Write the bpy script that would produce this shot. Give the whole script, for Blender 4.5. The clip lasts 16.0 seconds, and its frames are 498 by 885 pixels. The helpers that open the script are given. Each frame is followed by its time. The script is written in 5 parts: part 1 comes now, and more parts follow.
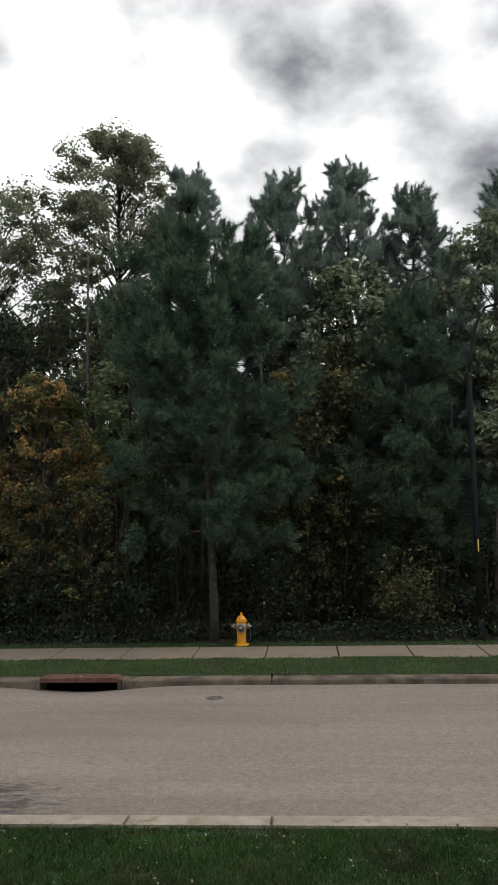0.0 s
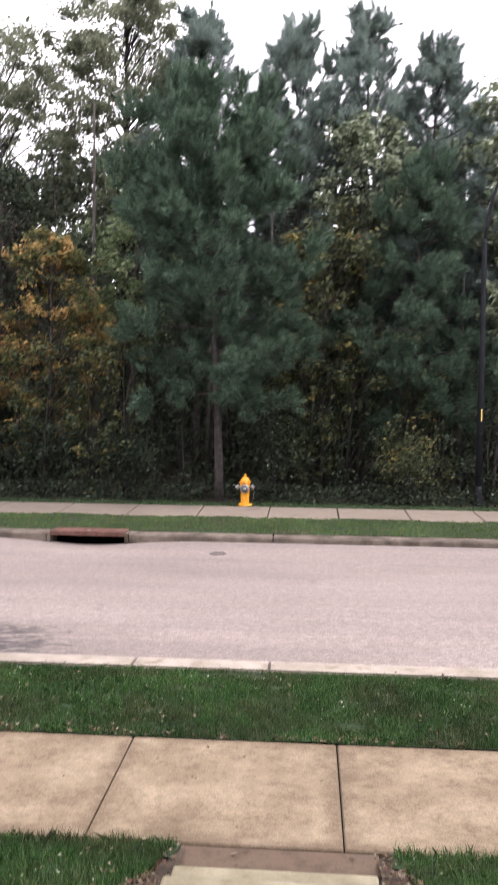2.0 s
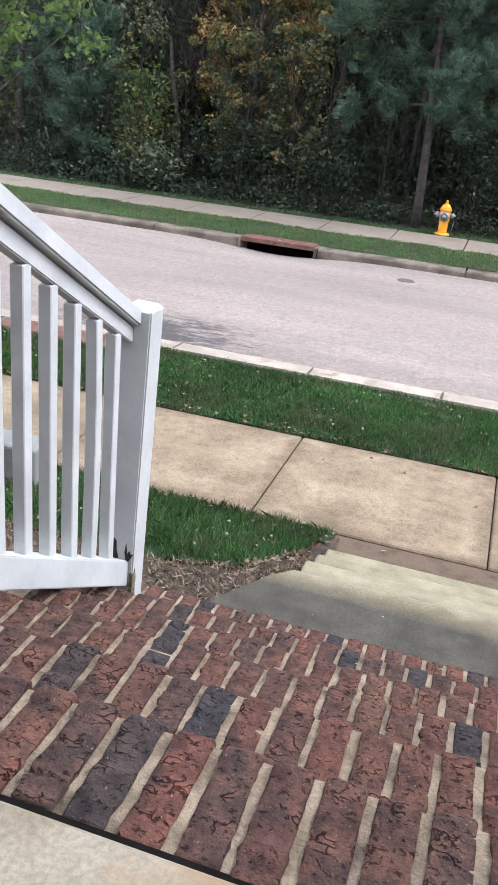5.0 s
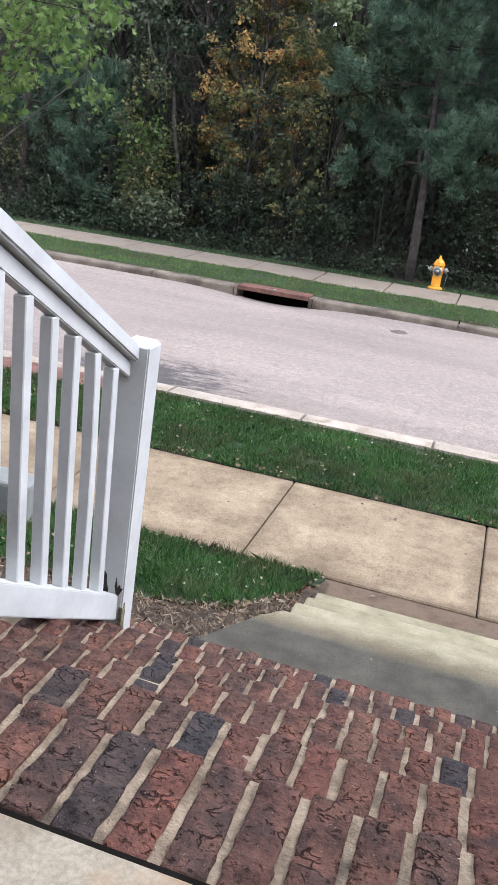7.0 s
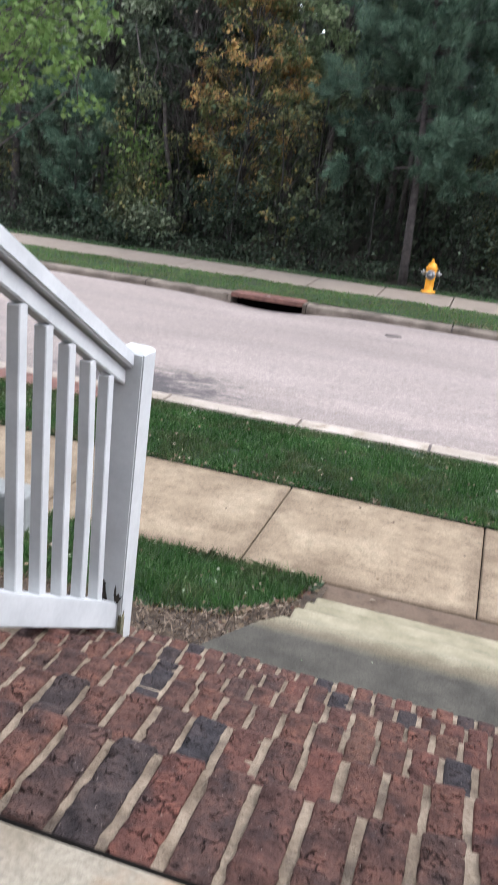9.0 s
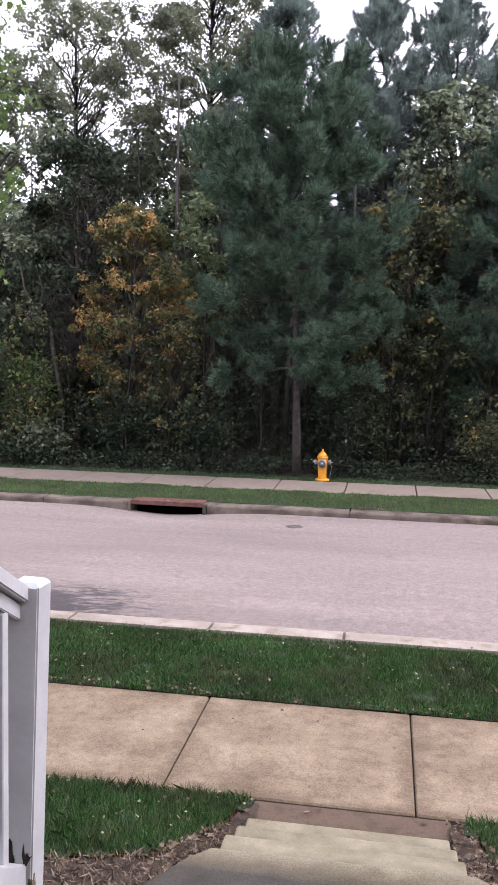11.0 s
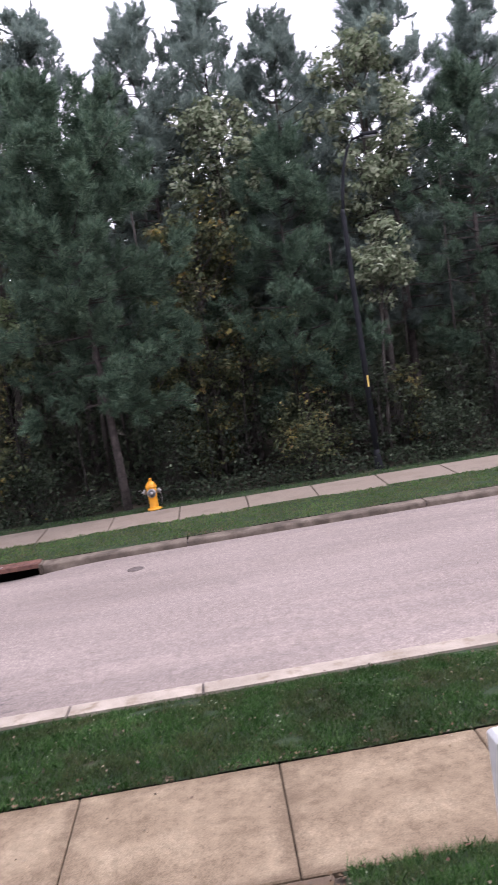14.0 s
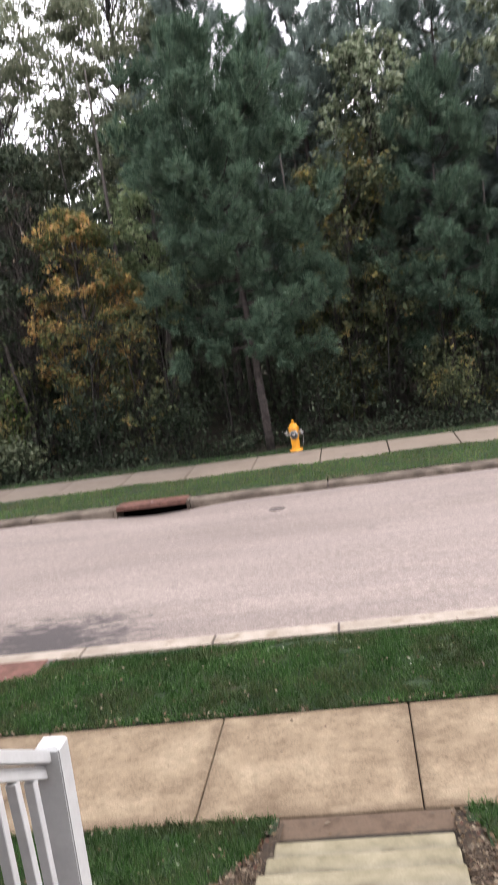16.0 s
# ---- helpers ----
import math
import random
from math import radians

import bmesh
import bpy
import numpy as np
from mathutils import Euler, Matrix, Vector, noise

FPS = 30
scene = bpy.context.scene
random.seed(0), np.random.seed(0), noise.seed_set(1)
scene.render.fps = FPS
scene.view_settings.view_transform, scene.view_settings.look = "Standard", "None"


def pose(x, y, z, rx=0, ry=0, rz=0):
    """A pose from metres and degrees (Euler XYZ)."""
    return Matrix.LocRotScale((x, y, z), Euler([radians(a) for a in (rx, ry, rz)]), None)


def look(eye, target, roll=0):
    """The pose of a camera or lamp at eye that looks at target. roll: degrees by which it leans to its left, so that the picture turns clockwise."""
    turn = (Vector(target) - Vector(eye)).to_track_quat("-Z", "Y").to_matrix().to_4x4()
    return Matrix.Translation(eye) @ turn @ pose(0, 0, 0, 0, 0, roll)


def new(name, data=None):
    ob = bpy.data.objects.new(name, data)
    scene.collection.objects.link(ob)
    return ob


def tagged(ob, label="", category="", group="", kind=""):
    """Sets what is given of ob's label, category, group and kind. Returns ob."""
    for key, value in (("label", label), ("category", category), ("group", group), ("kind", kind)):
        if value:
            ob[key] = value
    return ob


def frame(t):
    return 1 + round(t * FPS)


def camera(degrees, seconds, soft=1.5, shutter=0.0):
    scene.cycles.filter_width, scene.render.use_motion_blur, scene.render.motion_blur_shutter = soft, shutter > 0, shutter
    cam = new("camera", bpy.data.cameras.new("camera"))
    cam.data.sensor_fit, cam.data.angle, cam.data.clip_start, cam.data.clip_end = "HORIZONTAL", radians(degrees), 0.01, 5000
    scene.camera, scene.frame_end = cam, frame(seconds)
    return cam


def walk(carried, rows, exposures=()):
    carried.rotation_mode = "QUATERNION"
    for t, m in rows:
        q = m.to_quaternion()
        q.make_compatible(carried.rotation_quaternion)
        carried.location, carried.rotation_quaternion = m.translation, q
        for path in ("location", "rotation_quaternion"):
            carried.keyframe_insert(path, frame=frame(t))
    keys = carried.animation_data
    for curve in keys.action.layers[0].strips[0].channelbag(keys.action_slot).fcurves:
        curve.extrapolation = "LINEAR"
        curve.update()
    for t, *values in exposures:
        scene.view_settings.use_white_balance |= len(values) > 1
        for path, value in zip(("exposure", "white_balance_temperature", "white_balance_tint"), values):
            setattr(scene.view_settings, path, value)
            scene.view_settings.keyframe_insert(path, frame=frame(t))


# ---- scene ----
cam = camera(33.5, 16.0, shutter=0.4)
PATH = [
    (0, (0.598, 0.38, 2.575), (0.47, 2.364, 2.792), -1.0),
    (0.5, (0.608, 0.337, 2.575), (0.5, 2.325, 2.765), -1.0),
    (1, (0.6, 0.316, 2.594), (0.493, 2.312, 2.666), -0.8),
    (1.5, (0.598, 0.313, 2.598), (0.491, 2.31, 2.582), -0.5),
    (1.8, (0.593, 0.305, 2.596), (0.468, 2.300, 2.544), -0.1),
    (2, (0.589, 0.302, 2.59), (0.445, 2.293, 2.478), 0.6),
    (2.2, (0.585, 0.315, 2.573), (0.406, 2.295, 2.351), 1.8),
    (2.5, (0.58, 0.338, 2.543), (0.356, 2.23, 1.934), 3.4),
    (2.7, (0.579, 0.336, 2.537), (0.321, 2.160, 1.759), 3.7),
    (3, (0.578, 0.331, 2.533), (0.292, 2.133, 1.713), 3.5),
    (3.5, (0.576, 0.332, 2.514), (0.249, 2.123, 1.684), 3.7),
    (4, (0.562, 0.301, 2.52), (0.155, 2.09, 1.725), 4.5),
    (4.5, (0.538, 0.29, 2.499), (0.068, 2.076, 1.73), 5.7),
    (5, (0.538, 0.287, 2.504), (0.045, 2.064, 1.73), 6.0),
    (7.5, (0.552, 0.239, 2.475), (0.056, 2.063, 1.822), 8.0),
    (8, (0.55, 0.243, 2.472), (0.064, 2.041, 1.743), 8.2),
    (8.5, (0.553, 0.221, 2.481), (0.062, 2.012, 1.739), 7.9),
    (9, (0.552, 0.243, 2.475), (0.058, 2.069, 1.828), 6.4),
    (9.2, (0.561, 0.256, 2.490), (0.075, 2.120, 1.953), 6.4),
    (9.5, (0.578, 0.265, 2.523), (0.167, 2.193, 2.186), 3.2),
    (10, (0.58, 0.249, 2.528), (0.242, 2.209, 2.313), 1.7),
    (12.5, (0.601, 0.236, 2.563), (0.291, 2.206, 2.414), -2.0),
    (13, (0.629, 0.197, 2.706), (0.312, 2.167, 2.579), -7.0),
    (13.2, (0.645, 0.234, 2.756), (0.390, 2.218, 2.746), -7.6),
    (13.5, (0.671, 0.302, 2.831), (0.541, 2.297, 2.874), -7.9),
    (13.7, (0.688, 0.299, 2.914), (0.652, 2.298, 2.849), -8.5),
    (14, (0.725, 0.283, 3.054), (0.809, 2.273, 2.865), -8.9),
    (14.2, (0.761, 0.263, 3.122), (0.877, 2.252, 2.960), -8.9),
    (14.5, (0.814, 0.228, 3.168), (0.857, 2.226, 3.104), -9.5),
    (15, (0.841, 0.136, 3.173), (0.685, 2.128, 3.268), -10.3),
    (15.2, (0.806, 0.056, 3.170), (0.632, 2.047, 3.253), -10.2),
    (15.5, (0.743, -0.031, 3.163), (0.525, 1.957, 3.151), -10.1),
    (15.8, (0.750, -0.041, 3.191), (0.489, 1.933, 3.017), -9.4),
    (16, (0.76, -0.042, 3.227), (0.484, 1.918, 2.941), -8.7),
]
EXPOSURES = [(0, -0.64, 6600, 7), (0.5, -0.64, 6600, 7), (1, -0.12, 6600, 9), (1.5, 0.72, 7000, 16), (2, 0.80, 6400, 22), (2.5, 0.88, 6100, 28), (2.7, 0.95, 5800, 15), (3, 0.99, 5700, 11), (3.5, 1.02, 5600, 10), (4, 0.90, 5650, 9), (4.5, 0.93, 5750, 10), (5, 0.97, 5800, 13), (9, 0.91, 5800, 14), (9.3, 0.88, 5800, 15), (9.5, 0.55, 6000, 23), (10, 0.58, 5950, 24), (12.5, 0.60, 6150, 30), (13, 0.60, 6150, 28), (13.25, 0.55, 6150, 25), (13.5, -0.12, 6200, 25), (13.7, -0.05, 6150, 26), (14, 0.60, 6050, 28), (14.5, 0.72, 6000, 25), (15, 0.22, 6300, 18), (15.5, 0.24, 6700, 14), (16, 0.76, 6400, 18)]
walk(cam, [(t, look(e, g, r)) for t, e, g, r in PATH], EXPOSURES)

# ---- world and sun: a bright overcast sky with grey clouds ----
SUN_ELEVATION, SUN_AZIMUTH = 52, 88  # degrees up, degrees clockwise from straight across the street
world = bpy.data.worlds.new("overcast_sky")
scene.world = world
world.use_nodes = True
wn, wl = world.node_tree.nodes, world.node_tree.links
wn.clear()
w_out = wn.new("ShaderNodeOutputWorld")
w_bg = wn.new("ShaderNodeBackground")
w_sky = wn.new("ShaderNodeTexSky")
w_sky.sky_type = "NISHITA"
w_sky.sun_disc = False
w_sky.sun_elevation = radians(SUN_ELEVATION)
w_sky.sun_rotation = radians(SUN_AZIMUTH)
w_sky.dust_density = 4.0
w_co = wn.new("ShaderNodeTexCoord")
w_map = wn.new("ShaderNodeMapping")
w_map.inputs["Scale"].default_value = (1.0, 1.0, 1.5)
w_map.inputs["Location"].default_value = (0.83, 0.4, 2.16)
w_noise = wn.new("ShaderNodeTexNoise")
w_noise.inputs["Scale"].default_value = 4.4
w_noise.inputs["Detail"].default_value = 7.0
w_noise.inputs["Roughness"].default_value = 0.5
w_ramp = wn.new("ShaderNodeValToRGB")
w_ramp.color_ramp.elements[0].position, w_ramp.color_ramp.elements[0].color = 0.475, (15, 15, 15.3, 1)
w_ramp.color_ramp.elements[1].position, w_ramp.color_ramp.elements[1].color = 0.70, (2.5, 2.45, 2.8, 1)
w_mix = wn.new("ShaderNodeMix")
w_mix.data_type = "RGBA"
w_mix.inputs["Factor"].default_value = 0.9
wl.new(w_co.outputs["Generated"], w_map.inputs["Vector"])
wl.new(w_map.outputs["Vector"], w_noise.inputs["Vector"])
wl.new(w_noise.outputs["Fac"], w_ramp.inputs["Fac"])
wl.new(w_sky.outputs["Color"], w_mix.inputs["A"])
wl.new(w_ramp.outputs["Color"], w_mix.inputs["B"])
wl.new(w_mix.outputs["Result"], w_bg.inputs["Color"])
w_bg.inputs["Strength"].default_value = 0.15
wl.new(w_bg.outputs["Background"], w_out.inputs["Surface"])
sun = new("sun", bpy.data.lights.new("sun", "SUN"))
sun.data.energy, sun.data.angle, sun.data.color = 1.5, radians(20), (1.0, 0.96, 0.9)
_se, _sa = radians(SUN_ELEVATION), radians(SUN_AZIMUTH)
sun.matrix_world = look((60 * math.sin(_sa) * math.cos(_se), 60 * math.cos(_sa) * math.cos(_se), 60 * math.sin(_se)), (0, 0, 0))


# ---- materials ----
def mat_base(name, rough=0.8, metal=0.0, spec=0.3):
    m = bpy.data.materials.new(name)
    m.use_nodes = True
    nt = m.node_tree
    b = nt.nodes["Principled BSDF"]
    b.inputs["Roughness"].default_value = rough
    b.inputs["Metallic"].default_value = metal
    b.inputs["Specular IOR Level"].default_value = spec
    return m, nt, b


def node_noise(nt, scale, detail=4.0, rough=0.55, vec=None, stretch=None):
    n = nt.nodes.new("ShaderNodeTexNoise")
    n.inputs["Scale"].default_value = scale
    n.inputs["Detail"].default_value = detail
    n.inputs["Roughness"].default_value = rough
    co = nt.nodes.new("ShaderNodeTexCoord")
    src = co.outputs["Object"] if vec is None else vec
    if stretch:
        mp = nt.nodes.new("ShaderNodeMapping")
        mp.inputs["Scale"].default_value = stretch
        nt.links.new(src, mp.inputs["Vector"])
        src = mp.outputs["Vector"]
    nt.links.new(src, n.inputs["Vector"])
    return n.outputs["Fac"]


def node_ramp(nt, fac, stops):
    r = nt.nodes.new("ShaderNodeValToRGB")
    el = r.color_ramp.elements
    while len(el) < len(stops):
        el.new(0.5)
    for e, (p, c) in zip(el, stops):
        e.position, e.color = p, (*c, 1)
    nt.links.new(fac, r.inputs["Fac"])
    return r.outputs["Color"]


def node_mix(nt, fac, a, b, mode="MIX"):
    n = nt.nodes.new("ShaderNodeMix")
    n.data_type, n.blend_type = "RGBA", mode
    for key, v in (("Factor", fac), ("A", a), ("B", b)):
        if isinstance(v, (int, float)):
            n.inputs[key].default_value = v
        elif isinstance(v, tuple):
            n.inputs[key].default_value = (*v, 1)
        else:
            nt.links.new(v, n.inputs[key])
    return n.outputs["Result"]


def node_bump(nt, b, height, strength=0.3, dist=0.01):
    n = nt.nodes.new("ShaderNodeBump")
    n.inputs["Strength"].default_value = strength
    n.inputs["Distance"].default_value = dist
    nt.links.new(height, n.inputs["Height"])
    nt.links.new(n.outputs["Normal"], b.inputs["Normal"])


def mat_mottled(name, dark, light, scale=3.0, fine=60.0, rough=0.85, bump=0.3, fine_mix=0.5, spec=0.3, metal=0.0, stain=None, stain_scale=1.2, lo=0.35, hi=0.65, dist=0.006):
    """Two-scale mottling: broad stains from dark to light, fine grain over it, and an optional stain colour."""
    m, nt, b = mat_base(name, rough, metal, spec)
    col = node_ramp(nt, node_noise(nt, scale, 5), [(lo, dark), (hi, light)])
    grain = node_noise(nt, fine, 3, 0.7)
    g = node_ramp(nt, grain, [(0.3, (0.62, 0.62, 0.62)), (0.7, (1.25, 1.25, 1.25))])
    col = node_mix(nt, fine_mix, col, g, "MULTIPLY")
    if stain:
        f = node_ramp(nt, node_noise(nt, stain_scale, 6, 0.65), [(0.52, (0, 0, 0)), (0.68, (1, 1, 1))])
        col = node_mix(nt, f, col, stain)
    nt.links.new(col, b.inputs["Base Color"])
    node_bump(nt, b, grain, bump, dist)
    return m


def mat_leaf(name, colors, translucent=0.35, rough=0.55, patch=0.35, turned=None, share=0.55, branch=1.9):
    """Leaves: each leaf takes its own shade; broad patches shift the tone; on some branches the leaves have turned."""
    m, nt, b = mat_base(name, rough, 0, 0.12)
    geo = nt.nodes.new("ShaderNodeNewGeometry")
    n = len(colors)
    col = node_ramp(nt, geo.outputs["Random Per Island"], [(i / max(1, n - 1), c) for i, c in enumerate(colors)])
    if turned:
        k = len(turned)
        warm = node_ramp(nt, geo.outputs["Random Per Island"], [(i / max(1, k - 1), c) for i, c in enumerate(turned)])
        where = node_ramp(nt, node_noise(nt, branch, 3, 0.6), [(share - 0.05, (0, 0, 0)), (share + 0.05, (1, 1, 1))])
        col = node_mix(nt, where, col, warm)
    tone = node_ramp(nt, node_noise(nt, 0.9, 3), [(0.3, (0.5, 0.52, 0.5)), (0.7, (1.4, 1.4, 1.35))])
    col = node_mix(nt, patch, col, tone, "MULTIPLY")
    nt.links.new(col, b.inputs["Base Color"])
    tr = nt.nodes.new("ShaderNodeBsdfTranslucent")
    nt.links.new(col, tr.inputs["Color"])
    mx = nt.nodes.new("ShaderNodeMixShader")
    mx.inputs["Fac"].default_value = translucent
    nt.links.new(b.outputs["BSDF"], mx.inputs[1])
    nt.links.new(tr.outputs["BSDF"], mx.inputs[2])
    nt.links.new(mx.outputs["Shader"], nt.nodes["Material Output"].inputs["Surface"])
    return m


M_WALK = mat_mottled("brown_stained_concrete", (0.070, 0.047, 0.030), (0.128, 0.090, 0.060), 6, 90, stain=(0.055, 0.040, 0.027), stain_scale=6)
M_PAVING_FAR = mat_mottled("pale_concrete", (0.184, 0.149, 0.115), (0.234, 0.195, 0.155), 1.2, 40, stain=(0.153, 0.124, 0.095))
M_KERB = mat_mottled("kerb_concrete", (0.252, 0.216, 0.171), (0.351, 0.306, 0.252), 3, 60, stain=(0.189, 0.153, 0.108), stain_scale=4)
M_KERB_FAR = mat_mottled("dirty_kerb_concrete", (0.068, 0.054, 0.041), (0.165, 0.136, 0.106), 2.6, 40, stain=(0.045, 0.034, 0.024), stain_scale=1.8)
M_PORCH = mat_mottled("porch_concrete", (0.215, 0.182, 0.130), (0.300, 0.268, 0.205), 7, 110, stain=(0.265, 0.180, 0.110), stain_scale=5, fine_mix=0.7)
M_MORTAR = mat_mottled("mortar", (0.150, 0.113, 0.076), (0.32, 0.255, 0.180), 17, 150, bump=1.0, stain=(0.085, 0.066, 0.048), stain_scale=9)
M_SOIL = mat_mottled("soil_and_litter", (0.022, 0.016, 0.011), (0.07, 0.05, 0.032), 6, 50, bump=0.8, dist=0.02)
M_LITTER = mat_mottled("forest_litter", (0.014, 0.012, 0.008), (0.04, 0.03, 0.018), 2, 20, bump=0.8, dist=0.03)
M_TURF = mat_mottled("turf_base", (0.012, 0.026, 0.009), (0.026, 0.050, 0.016), 5, 60, bump=0.8, stain=(0.040, 0.034, 0.018), stain_scale=2.5, dist=0.02)
M_WHITE = mat_mottled("white_paint", (0.420, 0.430, 0.424), (0.512, 0.522, 0.512), 6, 60, rough=0.45, bump=0.08, fine_mix=0.12, spec=0.45)
M_ROT = mat_mottled("rotten_wood", (0.008, 0.007, 0.006), (0.035, 0.028, 0.020), 30, 90, bump=0.8)
M_WOODROT = mat_mottled("weathered_bare_wood", (0.045, 0.045, 0.025), (0.26, 0.235, 0.14), 38, 120, bump=0.8, stain=(0.02, 0.018, 0.012), stain_scale=30)
M_BLACK = mat_mottled("black_painted_steel", (0.008, 0.009, 0.011), (0.016, 0.017, 0.020), 4, 50, rough=0.6, bump=0.05, fine_mix=0.2, spec=0.12)
M_PLASTIC = mat_mottled("black_plastic", (0.006, 0.006, 0.006), (0.012, 0.012, 0.012), 8, 60, rough=0.75, bump=0.1, fine_mix=0.2, spec=0.12)
M_GREY = mat_mottled("grey_green_plastic", (0.16, 0.165, 0.155), (0.21, 0.215, 0.205), 5, 60, rough=0.6, bump=0.05, fine_mix=0.2)
M_HYDRANT = mat_mottled("amber_hydrant_paint", (0.570, 0.239, 0.011), (0.736, 0.331, 0.018), 9, 60, rough=0.42, bump=0.1, fine_mix=0.2, spec=0.5)
M_SILVER = mat_mottled("silver_cap_paint", (0.16, 0.155, 0.145), (0.34, 0.33, 0.31), 14, 60, rough=0.45, metal=0.3, bump=0.1, fine_mix=0.3)
M_CAP = mat_mottled("grey_cap_paint", (0.04, 0.04, 0.042), (0.09, 0.09, 0.09), 16, 60, rough=0.55, bump=0.2, fine_mix=0.3)
M_RUST = mat_mottled("rust_red_iron", (0.080, 0.038, 0.028), (0.165, 0.080, 0.060), 6, 50, rough=0.75, bump=0.4)
M_IRON = mat_mottled("cast_iron", (0.07, 0.055, 0.05), (0.13, 0.11, 0.10), 9, 50, rough=0.7, bump=0.4)
# Near-black for the drain chamber's inner shade and the dirty porch joint
M_DARK = mat_mottled("recess_black", (0.004, 0.004, 0.004), (0.010, 0.009, 0.008), 5, 30, rough=1.0, bump=0.2, spec=0.0)
M_POTTING = mat_mottled("potting_soil", (0.008, 0.006, 0.005), (0.024, 0.018, 0.013), 20, 90, rough=1.0, bump=0.8, spec=0.05)
M_SIDING = mat_mottled("house_siding", (0.13, 0.10, 0.085), (0.19, 0.15, 0.13), 2, 40, bump=0.05, fine_mix=0.15)
M_TAG = mat_mottled("yellow_tag", (0.7, 0.5, 0.1), (0.8, 0.6, 0.2), 9, 60, bump=0.0, fine_mix=0.1)
M_GLASS = mat_mottled("lamp_lens", (0.25, 0.26, 0.28), (0.32, 0.33, 0.35), 9, 60, rough=0.3, bump=0.0, fine_mix=0.1)
M_BARK_PINE = mat_mottled("pine_bark", (0.026, 0.022, 0.020), (0.080, 0.067, 0.061), 9, 45, bump=1.0, dist=0.03)
M_FARWOOD = mat_mottled("distant_wood", (0.022, 0.028, 0.020), (0.05, 0.06, 0.04), 0.8, 5, bump=1.0, dist=0.3)
# Darker copy of the grey bark; lets saplings sink into the wood's shade
M_STEM = mat_mottled("dark_stem_bark", (0.014, 0.012, 0.010), (0.034, 0.030, 0.025), 9, 60, bump=0.5)
M_BARK = mat_mottled("grey_bark", (0.032, 0.027, 0.023), (0.085, 0.075, 0.066), 7, 45, bump=0.8, dist=0.02)


def mat_landing():
    m, nt, b = mat_base("grey_landing_concrete", 0.92, 0, 0.2)
    co = nt.nodes.new("ShaderNodeTexCoord")
    sep = nt.nodes.new("ShaderNodeSeparateXYZ")
    nt.links.new(co.outputs["Object"], sep.inputs["Vector"])
    # grime stops a hand short of the nosing, where rain has washed the concrete pale
    wob = nt.nodes.new("ShaderNodeMath")
    wob.operation = "MULTIPLY_ADD"
    nt.links.new(node_noise(nt, 3.0, 4), wob.inputs[0])
    wob.inputs[1].default_value = -0.12
    nt.links.new(sep.outputs["Y"], wob.inputs[2])
    rng = nt.nodes.new("ShaderNodeMapRange")
    nt.links.new(wob.outputs[0], rng.inputs["Value"])
    rng.inputs["From Min"].default_value, rng.inputs["From Max"].default_value = 3.15, 3.34
    grime = node_ramp(nt, node_noise(nt, 5, 6), [(0.35, (0.044, 0.041, 0.033)), (0.65, (0.074, 0.069, 0.055))])
    clean = node_ramp(nt, node_noise(nt, 4, 6), [(0.35, (0.20, 0.182, 0.125)), (0.65, (0.30, 0.275, 0.20))])
    tide = node_ramp(nt, rng.outputs["Result"], [(0.0, (1, 1, 1)), (0.35, (0.95, 0.89, 0.80)), (0.75, (0.97, 0.93, 0.87)), (1.0, (1, 1, 1))])
    col = node_mix(nt, 1.0, node_mix(nt, rng.outputs["Result"], grime, clean), tide, "MULTIPLY")
    grain = node_noise(nt, 110, 3, 0.7)
    col = node_mix(nt, 0.4, col, node_ramp(nt, grain, [(0.3, (0.55, 0.55, 0.55)), (0.7, (1.4, 1.4, 1.4))]), "MULTIPLY")
    fleck = node_ramp(nt, node_noise(nt, 260, 2, 0.6), [(0.36, (0.35, 0.34, 0.32)), (0.46, (1, 1, 1)), (0.62, (1, 1, 1)), (0.70, (1.7, 1.65, 1.55))])
    col = node_mix(nt, 0.5, col, fleck, "MULTIPLY")
    blotch = node_ramp(nt, node_noise(nt, 17, 5, 0.7), [(0.36, (0.78, 0.77, 0.76)), (0.6, (1.08, 1.08, 1.08))])
    col = node_mix(nt, 0.4, col, blotch, "MULTIPLY")
    nt.links.new(col, b.inputs["Base Color"])
    node_bump(nt, b, grain, 0.45, 0.006)
    return m


